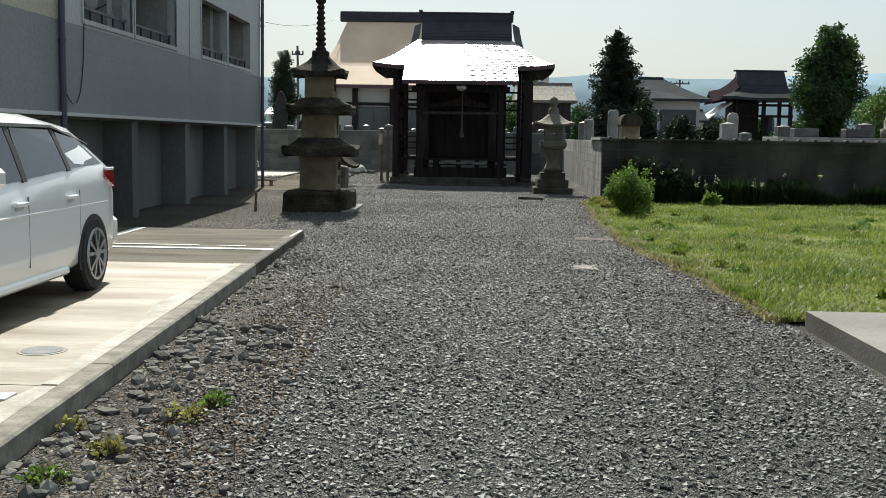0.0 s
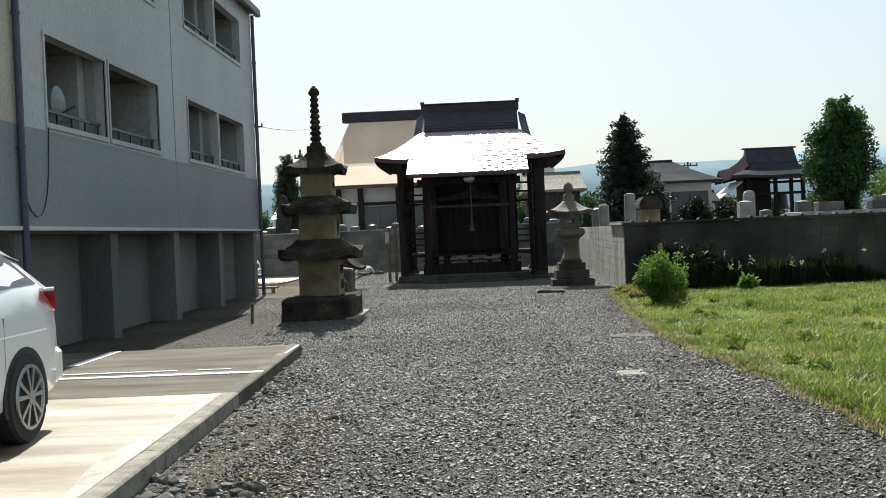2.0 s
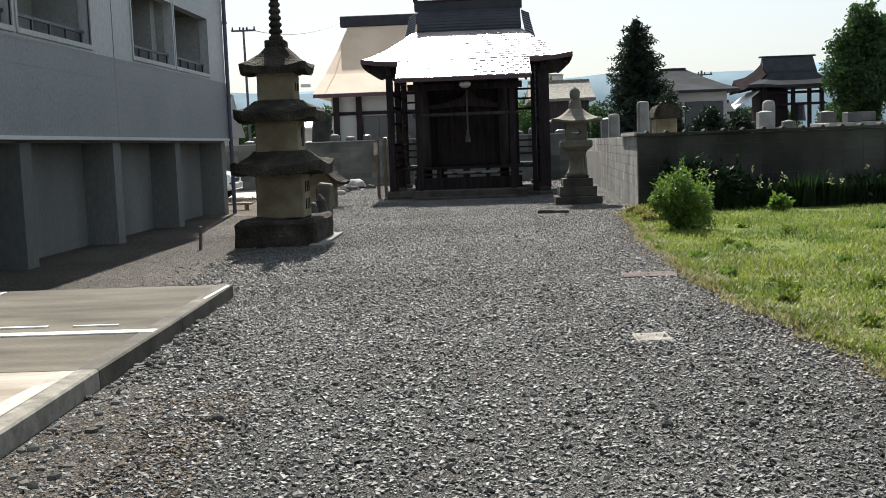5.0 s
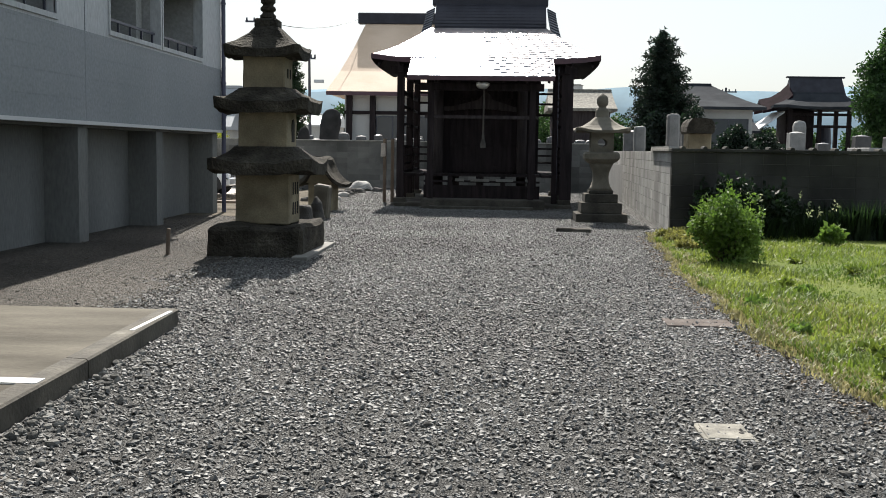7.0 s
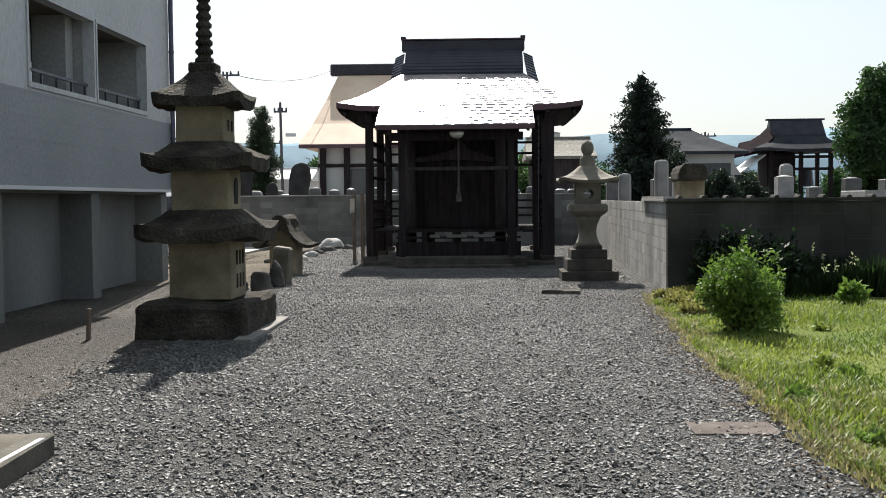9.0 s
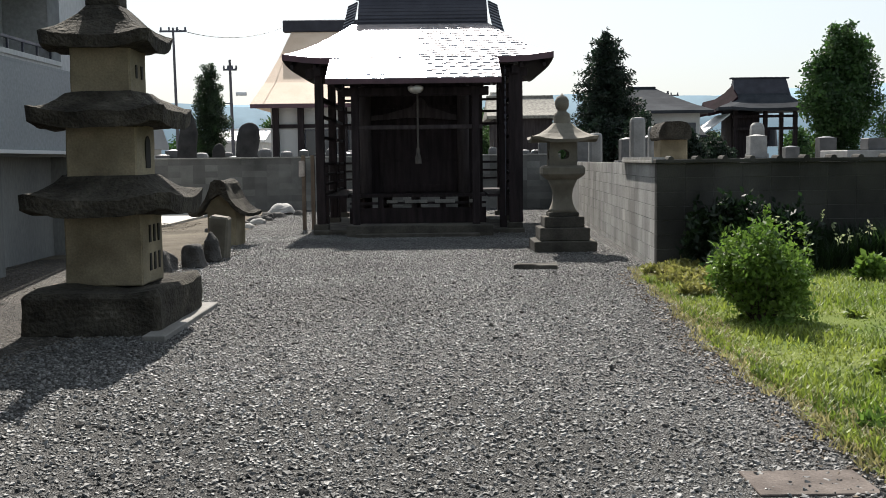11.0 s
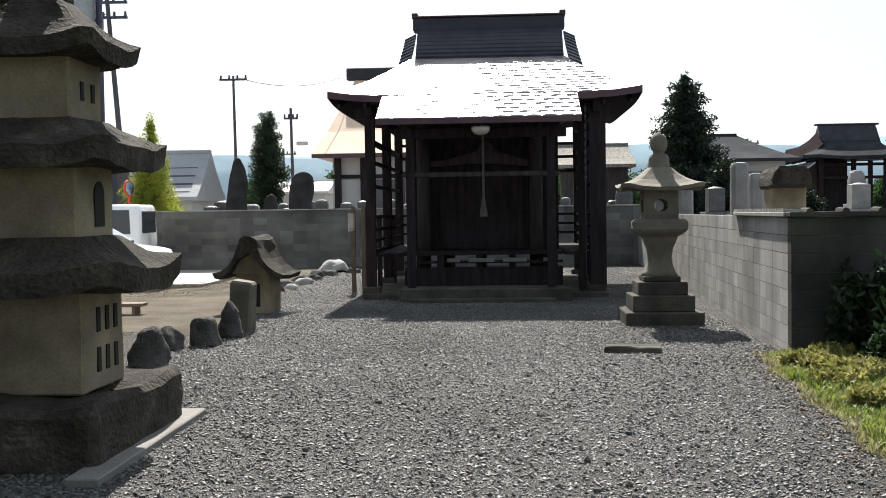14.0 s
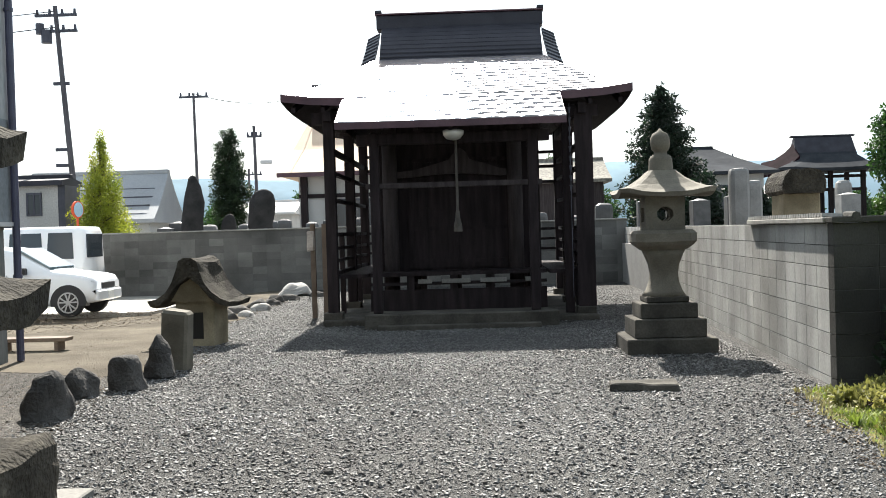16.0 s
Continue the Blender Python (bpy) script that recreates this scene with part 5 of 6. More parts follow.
for i, (x, y, h, r, m) in enumerate(((24.5, 62, 4.2, 2.2, LEAF_LIGHT), (28.5, 62, 5.6, 2.6, LEAF_TREE), (33, 64, 5.0, 2.6, LEAF_LIGHT), (4.6, 95, 5.2, 2.2, LEAF_TREE), (8.9, 66, 3.2, 1.4, LEAF_DARK), (38, 66, 5.5, 2.6, LEAF_TREE))):
    tree("leafy_tree", (x, y, 0.5), h, r, m, "leafy green tree beyond the cemetery", 20 + i, 11000, 0.19, 0.05)


rg = random.Random(91)
for i in range(24):
    x, y = -34 + i * 4.3 + rg.uniform(-1.5, 1.5), rg.uniform(112, 135)
    tree("leafy_tree", (x, y, 0.5), rg.uniform(3.2, 5.2), rg.uniform(1.9, 2.9), LEAF_TREE if i % 3 else LEAF_LIGHT, "dark leafy tree in the distance beyond the houses", 200 + i, 3200, 0.36, 0.02)
for i, (x, y, h, r) in enumerate(((10.4, 63.5, 3.3, 1.3), (16.4, 72, 2.0, 1.2), (21.6, 96, 3.4, 2.0), (28.6, 76, 4.4, 1.8), (5.0, 84, 5.6, 1.6), (12.4, 62, 2.3, 1.1))):
    tree("leafy_tree", (x, y, 0.5), h, r, LEAF_TREE if i in (3, 4) else LEAF_DARK, "dark green bushy tree behind the gravestones", 240 + i, 6500, 0.17, 0.02)


def shrub(name, loc, w, h, m, label, seed, count, size):
    rg = random.Random(seed)
    t = thing(name, loc, label, "shrub")
    q = bmesh.new()
    cs, rs = [], []
    for i in range(46):
        a, u = i * 2.4, rg.random()
        R = w / 2 * math.sqrt(rg.random()) * (0.85 if u < 0.7 else 0.6)
        z = h * (0.18 + 0.7 * u)
        c = Vector((R * math.cos(a), R * math.sin(a), z))
        cs.append(c)
        sc = min(1.0, h / 0.6)
        k = 0.13 * sc * (0.8 + 0.6 * rg.random())
        rs.append((k, k, k * 1.3))
        limb(q, (0.02 * math.cos(a), 0.02 * math.sin(a), 0), c, 0.008, 0.003, 2, 0.2)
        if i % 3 == 0:
            e = c + Vector((0.1 * math.cos(a), 0.1 * math.sin(a), 0.16 + 0.1 * rg.random())) * sc
            cs.append(e)
            rs.append((0.04 * sc, 0.04 * sc, 0.09 * sc))
    part("stems", q, BARK, t)
    cr = leaves("foliage", cs, rs, count, size, m, seed, -0.3)
    cr.parent = t
    return t


rg = random.Random(77)
tips = [(rg.uniform(4.2, 16), rg.uniform(22.7, 23.6), rg.uniform(0.45, 0.75)) for i in range(46)]
fl = leaves("weed_flower_heads", tips, [(0.03, 0.03, 0.07)] * len(tips), 700, 0.05, leafy("pale_weed_tip", (0.22, 0.27, 0.12), (0.40, 0.42, 0.26)), 78)
tagged(fl, "pale seed heads on the dark weeds", "weeds", kind="stuff")
shrub("garden_bush", (3.08, 19.4, 0.0), 0.90, 0.88, LEAF_BUSH, "round bright green leafy bush at the lawn's edge", 31, 11000, 0.052)
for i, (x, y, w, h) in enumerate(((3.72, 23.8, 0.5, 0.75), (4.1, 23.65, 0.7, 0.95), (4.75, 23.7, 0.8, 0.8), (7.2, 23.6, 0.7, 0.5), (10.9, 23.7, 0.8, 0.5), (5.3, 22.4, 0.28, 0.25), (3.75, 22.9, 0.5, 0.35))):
    shrub("tall_weed", (x, y, 0.0), w, h, LEAF_BUSH if i == 5 else LEAF_SHADED, "dense green weeds growing below the block wall", 50 + i, 1800, 0.10)

# ---- cemetery ----
q = bmesh.new()
loft(q, [[(3.32, 24.36, z), (60, 24.36, z), (60, 200, z), (-40, 200, z), (-40, 44.0, z), (3.9, 44.0, z)] for z in (0.0, 1.0)])
setting("cemetery_ground", q, mat("cemetery_gravel", (0.16, 0.155, 0.145), (0.26, 0.25, 0.235), 0.4, 20, 0.95, 0.4), "raised gravel cemetery ground behind the walls", "ground")


def grave(loc, w, h, m, label, rz=0.0, top="flat"):
    g = thing("gravestone", loc, label, "gravestone", rz=rz, group="cemetery gravestones")
    part("plinth", bx(-w * 0.9, w * 0.9, -w * 0.9, w * 0.9, -0.05, h * 0.16, 0.015), m, g)
    part("middle_block", bx(-w * 0.68, w * 0.68, -w * 0.68, w * 0.68, h * 0.16, h * 0.32, 0.012), m, g)
    q = bmesh.new()
    if top == "round":
        loft(q, [ring_sq(w * 0.48 * k, z, 0.9, 16, hy=w * 0.4 * k) for k, z in ((0.98, h * 0.32), (1, h * 0.6), (1, h * 0.85), (0.9, h * 0.94), (0.6, h * 0.99), (0.2, h))])
    else:
        box(q, -w * 0.44, w * 0.44, -w * 0.42, w * 0.42, h * 0.32, h * 0.95, 0.01)
        loft(q, [ring_sq(w * 0.43, h * 0.95, 1, 8), ring_sq(w * 0.1, h, 1, 8)])
    part("stone", q, m, g)
    return g


MEMORIAL = mat("dark_memorial_stone", (0.016, 0.015, 0.015), (0.036, 0.034, 0.033), 3, 40, 0.85, 0.6, spec=0.25)


def grave_rock(loc, w, h, seed, label):
    g = part("memorial_stone", rough_up(rock(w, 0.35, h, seed, 0.62), 0.06, 3, seed), MEMORIAL, smooth=True)
    g.location = loc
    return tagged(g, label, "gravestone", "cemetery gravestones")


rg = random.Random(4)
def pillar_grave(loc, w, h, label):
    g = part("pillar_gravestone", loft(bmesh.new(), [ring_sq(w / 2 * k, z, 0.75, 16) for k, z in ((1.0, -0.03), (1.0, 0.3), (0.97, h - 0.10), (0.93, h - 0.05), (0.8, h - 0.012), (0.4, h))]), STONE_W)
    g.location = loc
    tagged(g, label, "gravestone", "cemetery gravestones")


pillar_grave((4.60, 33.27, 1.0), 0.33, 1.35, "tall pale granite pillar gravestone with rounded edges")
pillar_grave((4.38, 38.0, 1.0), 0.36, 1.14, "pale granite pillar gravestone near the wall")
grave((13.35, 53.8, 1.0), 0.56, 1.85, STONE_W, "pale tiered stone grave marker", 0, "round")
pillar_grave((5.42, 35.5, 1.0), 0.30, 1.22, "slim granite pillar gravestone beside a taller one")
g = thing("stone_grave_house", (4.70, 30.42, 1.0), "weathered tan stone grave house with a dark roof", "gravestone")
part("body", rough_up(bx(-0.255, 0.255, -0.3, 0.3, -0.02, 0.82, 0.02), 0.01, 4), STONE_Y, g)
q = bmesh.new()
prof = [(-0.36, 0.81), (-0.39, 0.86), (-0.38, 0.96), (-0.33, 1.06), (-0.24, 1.14), (-0.1, 1.13), (0.1, 1.15), (0.27, 1.13), (0.34, 1.05), (0.39, 0.95), (0.38, 0.86), (0.35, 0.81)]
loft(q, [[(x * 0.78, y, z) for x, z in prof] for y in (-0.45, 0.0, 0.45)])
part("roof", rough_up(q, 0.03, 6), STONE_D, g)
for x, y, w, h, tp in ((6.2, 40, 0.6, 1.1, "flat"), (11.5, 44, 0.5, 0.8, "flat"), (12.2, 50, 0.7, 1.3, "flat"), (7.0, 48, 0.6, 1.2, "flat"), (5.2, 47, 0.6, 1.2, "flat"), (4.3, 50, 0.6, 1.2, "round"), (14.8, 50, 0.7, 1.2, "flat"), (17.5, 47, 0.7, 1.3, "flat"), (19.5, 44, 0.6, 1.2, "round"), (22, 46, 0.7, 1.2, "flat"), (24.5, 45, 0.7, 1.1, "flat")):
    grave((x, y, 1.0), w, h, STONE_W if rg.random() < 0.15 else STONE_G, "grey granite gravestone on a stepped plinth", rg.uniform(-4, 4), tp)
for i in range(44):
    x, y = rg.uniform(-9.5, 4.4), rg.uniform(46, 60)
    grave((x, y, 1.0), rg.uniform(0.36, 0.55), rg.uniform(0.6, 1.0), STONE_G if rg.random() < 0.9 else STONE_W, "grey granite gravestone behind the block wall", rg.uniform(-5, 5), rg.choice(("flat", "round")))
grave_rock((-8.2, 46, 0.98), 0.75, 2.35, 3, "tall dark natural-stone memorial")
grave_rock((-6.13, 46, 0.98), 0.85, 1.9, 8, "broad dark rounded memorial stone")
grave_rock((-7.25, 46.5, 0.98), 0.5, 1.2, 12, "small dark natural-stone memorial")

# statue on a platform
pf = thing("stone_platform", (15.8, 40.2, 1.0), "pale stone platform with low blocks under the statue", "platform")
part("slab", bx(-4.3, 4.3, -0.9, 1.2, -0.05, 0.62, 0.02), STONE_W, pf)
for x in (-3.6, -1.7, 1.5, 3.2):
    part("block", bx(x, x + 0.9, -0.6, 0.0, 0.622, 0.95, 0.02), STONE_G, pf)
q = bmesh.new()
prof = [(0.55, 1.6, 0), (0.55, 1.95, 0), (0.40, 1.97, 0), (0.42, 2.25, 0), (0.36, 2.3, 0), (0.34, 2.45, 0), (0.31, 3.0, 0), (0.36, 3.5, 0), (0.42, 3.9, 0), (0.38, 4.18, 0), (0.14, 4.32, 0), (0.13, 4.42, 0), (0.19, 4.56, 0), (0.20, 4.72, 0), (0.15, 4.84, 0), (0.12, 4.92, 0), (0.10, 5.05, 0), (0.02, 5.12, 0)]
loft(q, [[(r * 0.78 * math.cos(2 * math.pi * i / 20), r * 0.65 * math.sin(2 * math.pi * i / 20), z - 1.6) for i in range(20)] for r, z, _ in prof])
st = part("stone_statue", rough_up(q, 0.02, 3), STONE_L, smooth=True)
st.location = (15.95, 40.0, 1.622)
tagged(st, "tall pale grey standing stone statue on a pedestal", "statue")

# ---- buildings beyond ----
def gable_roof(x0, x1, y0, y1, ze, zr, thick=0.14, hip=0.0, curve=0.0):
    q = bmesh.new()
    ym = (y0 + y1) / 2
    rings = []
    for t in (0, 0.33, 0.66, 1):
        z = ze + (zr - ze) * (t + curve * (t * t - t))
        xa, xb = x0 + hip * t, x1 - hip * t
        ya, yb = y0 + (ym - 0.05 - y0) * t, y1 - (y1 - ym - 0.05) * t
        rings.append([(xa, ya, z), (xb, ya, z), (xb, yb, z), (xa, yb, z)])
    rings = [[(x, y, z - thick) for x, y, z in rings[0]]] + rings
    return loft(q, rings)


def house(name, x0, x1, y0, y1, ze, zr, rm, wm, label, hip=0.0, over=0.5, wins=(), base=0.0):
    cx, cy = (x0 + x1) / 2, (y0 + y1) / 2
    h = thing(name, (cx, cy, base), label, "house")
    o = Vector((-cx, -cy, -base))

    def hp(nm, q, m, lb="", parent=None):
        bmesh.ops.translate(q, verts=q.verts, vec=o)
        return part(nm, q, m, parent or h, lb)
    hp("wall", bx(x0, x1, y0, y1, base - 0.1, ze - 0.02), wm)
    hp("roof", gable_roof(x0 - over, x1 + over, y0 - over, y1 + over, ze, zr, 0.16, hip, 0.25), rm)
    hp("ridge", bx(x0 - over + hip, x1 + over - hip, cy - 0.12, cy + 0.12, zr - 0.06, zr + 0.12, 0.03), rm)
    for wx0, wx1, z0, z1 in wins:
        w = hp("window", bx(wx0, wx1, y0 - 0.03, y0 + 0.02, z0, z1), GLASS, "dark window")
        q = bmesh.new()
        for a, b, c, d in ((wx0 - 0.06, wx0, z0 - 0.06, z1 + 0.06), (wx1, wx1 + 0.06, z0 - 0.06, z1 + 0.06), (wx0, wx1, z1, z1 + 0.06), (wx0, wx1, z0 - 0.06, z0), ((wx0 + wx1) / 2 - 0.03, (wx0 + wx1) / 2 + 0.03, z0, z1)):
            box(q, a, b, y0 - 0.05, y0 + 0.01, c, d)
        hp("window_frame", q, DARKMETAL, "", w)
    return h, hp


# temple hall with a copper roof
hall, hp = house("temple_hall", -9.75, 0.705, 74.2, 85.1, 4.91, 9.98, COPPER, PLASTER, "large temple hall with a copper roof and white walls", hip=1.74, over=1.04, wins=((-7.66, -5.65, 1.86, 3.35), (-5.06, -3.0, 1.86, 3.35), (-2.46, -0.7, 1.86, 3.35)), base=0.75)
hp("ridge_box", bx(-9.63, 1.1, 79.3, 79.95, 9.8, 10.55, 0.05), ROOF_DARK, "dark box ridge")
hp("eave_board", bx(-10.77, 1.75, 73.06, 73.16, 4.65, 4.88), ROOF_RED)
for x in (-9.6, -8.1, -5.5, -2.9, -0.6):
    hp("pillar", bx(x, x + 0.36, 73.8, 74.12, 0.75, 4.7), WOOD, "dark timber pillar")
hp("lintel_beam", bx(-9.75, 0.70, 74.06, 74.18, 3.5, 3.72), WOOD, "dark lintel beam")
hp("dado", bx(-9.75, 0.70, 74.02, 74.18, 0.75, 1.8), WOOD_L)
# small buildings
house("dark_roofed_house", 10.6, 16.2, 75, 83, 4.3, 5.9, ROOF_BLUE, PLASTER, "white-walled house with a dark hipped roof", hip=2.6, over=0.7, wins=((11.4, 13.2, 1.7, 3.5), (13.5, 15.9, 1.7, 3.5)), base=0.5)
house("white_roofed_shed", 3.4, 6.7, 70, 75, 3.9, 5.05, COVER, WOOD_M, "dark-walled shed with a pale cream roof", hip=0.1, over=0.4, base=0.5)
house("apartment_tower", 9.5, 14.0, 190, 200, 12.6, 12.9, CONC_KERB, PLASTER, "distant pale flat-roofed apartment block", over=0.1, wins=((10.2, 11.2, 10.0, 11.2), (12.0, 13.2, 10.0, 11.2)))
h3, hp3 = house("grey_roofed_house", -18.5, -13.2, 58, 62, 2.3, 4.3, RIBBED, PLASTER, "house with a ribbed grey metal roof", over=0.3, wins=((-15.2, -14.2, 1.2, 2.0),), base=0.0)
for i in range(4):
    hp3("snow_guard", bx(-18.6, -13.3, 58.0 + i * 0.42, 58.05 + i * 0.42, 2.46 + i * 0.36, 2.54 + i * 0.36), DARKMETAL, "dark snow guard rail")
h2, hp2 = house("flat_roofed_house", -19.5, -13.75, 50, 51.3, 3.5, 3.62, ROOF_DARK, PLASTER, "pale two-window house with a dark flat roof", over=0.25, wins=((-15.7, -15.2, 2.0, 3.1), (-14.75, -14.35, 2.4, 3.05)))
hp2("side_cladding", bx(-13.74, -13.5, 49.98, 51.3, -0.1, 3.34), DARKMETAL, "dark clad side")
house("far_house", 16.9, 18.4, 84, 88, 3.0, 3.8, ROOF_BLUE, PLASTER, "low far house with a grey roof", over=0.4, base=0.5)
house("blue_roofed_shed", -16.6, -12.6, 88, 93, 3.1, 3.9, TRIM, PLASTER, "low shed with a pale blue roof", over=0.3, base=0.5)
# bell pavilion
bt = thing("bell_pavilion", (24.3, 90, 0.5), "open timber bell pavilion with a dark curved roof", "pavilion")
q = bmesh.new()
loft(q, [ring_sq(3.6, 4.25, 1, 24, 0.3, hy=2.8), ring_sq(3.6, 4.45, 1, 24, 0.3, hy=2.8), ring_sq(2.6, 4.9, 1, 24, 0.08, hy=1.9), ring_sq(2.0, 5.45, 1, 24, hy=1.2), ring_sq(1.9, 5.6, 1, 24, hy=1.1)])
part("roof", q, ROOF_BLUE, bt, "grey curved lower roof")
q = bmesh.new()
loft(q, [[(-2.1, -1.0, 5.3), (2.1, -1.0, 5.3), (2.1, 1.0, 5.3), (-2.1, 1.0, 5.3)], [(-1.95, -0.15, 6.75), (1.95, -0.15, 6.75), (1.95, 0.15, 6.75), (-1.95, 0.15, 6.75)]])
part("upper_roof", q, ROOF_DARK, bt, "steep dark upper roof")
q = bmesh.new()
loft(q, [[(x, y, z) for y, z in ((-1.5, z0 - 0.9), (0, z0), (1.5, z0 - 0.9), (1.5, z0 - 1.1), (0, z0 - 0.3), (-1.5, z0 - 1.1))] for x, z0 in ((-2.0, 6.3), (-2.6, 5.7), (-3.3, 5.25), (-4.2, 5.05))])
part("side_gable_roof", q, mat("matt_maroon_roof", (0.012, 0.006, 0.008), (0.022, 0.011, 0.015), 2, 30, 0.95, 0.1, spec=0.1), bt, "maroon side gable roof")
# dark block added to fill in the pavilion's shaded inside
part("dark_infill", bx(-2.4, -0.3, -1.2, 1.5, 0.7, 4.2), WOOD, bt)
part("ridge", bx(-2.2, 2.2, -0.2, 0.2, 6.72, 6.85, 0.03), ROOF_DARK, bt)
for x in (-2.2, 0, 2.2):
    for y in (-1.6, 1.6):
        part("post", bx(x - 0.14, x + 0.14, y - 0.14, y + 0.14, -0.1, 4.3), WOOD, bt)
for z in (2.9, 3.8):
    part("beam", bx(-2.4, 2.4, -1.7, -1.5, z, z + 0.2), WOOD, bt)
part("plinth", bx(-2.8, 2.8, -2.2, 2.2, -0.2, 0.7), CONC_DARK, bt)
# dark sheet added behind the posts for the same interior shade
part("dark_backing", bx(-2.1, 0.4, 1.55, 1.65, 0.7, 4.2), WOOD, bt)
part("bell", tb((0.9, 0, 1.7), (0.9, 0, 3.0), 0.55, 0.42, 16), DARKMETAL, bt, "dark bronze bell")
q = bmesh.new()
loft(q, [[(-5.2, -2.0, 2.2), (-2.7, -2.0, 4.0), (-2.7, 2.0, 4.0), (-5.2, 2.0, 2.2)], [(-5.2, -2.0, 2.32), (-2.7, -2.0, 4.12), (-2.7, 2.0, 4.12), (-5.2, 2.0, 2.32)]])
part("lean_to_roof", q, TRIM, bt, "pale lean-to roof")
part("lean_to_wall", bx(-5.0, -2.7, 1.8, 1.95, -0.2, 2.2), WOOD, bt)

# poles and wires
def pole(loc, h, lean, label, arms, r=0.16):
    p = thing("utility_pole", loc, label, "utility pole")
    part("shaft", tb((0, 0, -0.3), (lean, 0, h), r, r * 0.62, 10), POLE, p)
    for z, w in arms:
        a = part("crossarm", bx(lean * z / h - w, lean * z / h + w, -0.06, 0.06, z, z + 0.1), DARKMETAL, p)
        for x in np.linspace(-w * 0.9, w * 0.9, 4):
            part("insulator", tb((lean * z / h + x, 0, z + 0.1), (lean * z / h + x, 0, z + 0.28), 0.06, 0.045, 7), DARKMETAL, a)
    return p


p = pole((-14.85, 55, 0), 10.4, -0.75, "leaning dark concrete utility pole with crossarms and a transformer", ((10.0, 0.8), (9.4, 0.75)), 0.13)
part("transformer", tb((-1.1, 0, 9.0), (-1.1, 0, 9.5), 0.2, n=12), DARKMETAL, p)
part("transformer", tb((-1.35, 0, 9.35), (-1.35, 0, 9.75), 0.16, n=12), DARKMETAL, p)
for z in (4.3, 7.4, 4.9):
    part("bracket", bx(-0.9, -0.3, -0.05, 0.05, z, z + 0.12), DARKMETAL, p)
pole((-14.3, 70, 0), 9.0, -0.1, "slim concrete utility pole with one crossarm", ((8.75, 0.75),), 0.10)
p = pole((-11.2, 70, 0), 7.2, -0.1, "short utility pole with a street lamp", ((6.6, 0.38),), 0.11)
part("lamp_head", bx(0.2, 0.8, -0.1, 0.1, 5.2, 5.4, 0.03), TRIM, p, "pale lamp head")
pole((19.2, 98, 0.5), 6.4, 0, "distant grey concrete utility pole", ((6.0, 0.9),), 0.14)
pole((-17.0, 95, 0), 6.6, 0, "distant grey concrete utility pole", ((6.1, 1.0),), 0.14)


def wire(p0, p1, sag, r=0.018):
    q = bmesh.new()
    p0, p1 = Vector(p0), Vector(p1)
    pts = [p0.lerp(p1, i / 12) - Vector((0, 0, sag * 4 * (i / 12) * (1 - i / 12))) for i in range(13)]
    for a, b in zip(pts, pts[1:]):
        tube(q, a, b, r, n=5)
    tagged(part("overhead_wire", q, BLACKPL), "thin dark overhead wire between poles", "wire")


wire((-14.3, 70, 8.95), (-9.5, 79.6, 10.2), 0.6)
wire((-15.6, 55, 10.2), (-40, 52, 10.6), 0.8)
wire((-15.6, 55, 9.6), (-40, 52, 9.8), 0.8)
mr = thing("traffic_mirror", (-12.35, 48, 0.0), "orange-framed round traffic mirror on a post", "traffic mirror", rz=74)
part("post", tb((0, 0, -0.1), (0, 0, 2.5), 0.04), ORANGE, mr)
part("frame", tb((0, -0.03, 2.45), (0, 0.03, 2.45), 0.27, n=24), ORANGE, mr)
part("glass", tb((0, -0.045, 2.45), (0, -0.032, 2.45), 0.23, n=24), plain("mirror_glass", (0.8, 0.8, 0.8), 0.05, 1.0), mr)
ben = thing("low_bench", (-5.75, 28.9, 0), "low weathered plank bench by the building's corner", "bench")
part("plank", bx(-0.5, 0.5, -0.14, 0.14, 0.14, 0.19, 0.006), WOOD_L, ben)
for x in (-0.38, 0.34):
    part("leg", bx(x, x + 0.05, -0.12, 0.12, -0.03, 0.14), WOOD_L, ben)

setting("pavement_5", bx(-16, -6.6, 36.7, 43.1, -0.4, -0.05), PALE_CONC, "pale concrete apron in the back yard", "pavement")

# hills, their aerial haze carried by the colour
def hills(name, dist, base, amp, seed, m, label):
    pts = []
    for i in range(141):
        a = math.radians(-70 + i)
        h = base + amp * (noise.noise(Vector((i * 0.06, seed, 0))) + 0.4 * noise.noise(Vector((i * 0.21, seed + 5, 0))))
        pts.append((dist * math.sin(a), dist * math.cos(a), h))
    q = bmesh.new()
    loft(q, [[(x * 0.9, y * 0.9, -2) for x, y, z in pts], [(x * 0.95, y * 0.95, z * 0.55) for x, y, z in pts], pts, [(x * 1.15, y * 1.15, -2) for x, y, z in pts]], False, False)
    setting(name, q, m, label, "hills", True)


hills("backdrop_hills", 900, 50, 10, 2, HILL, "wooded hills on the horizon, blue haze painted into their colour")
hills("backdrop_far_hills", 1100, 62, 10, 9, HILL_B, "far mountains, paler blue haze painted into their colour")

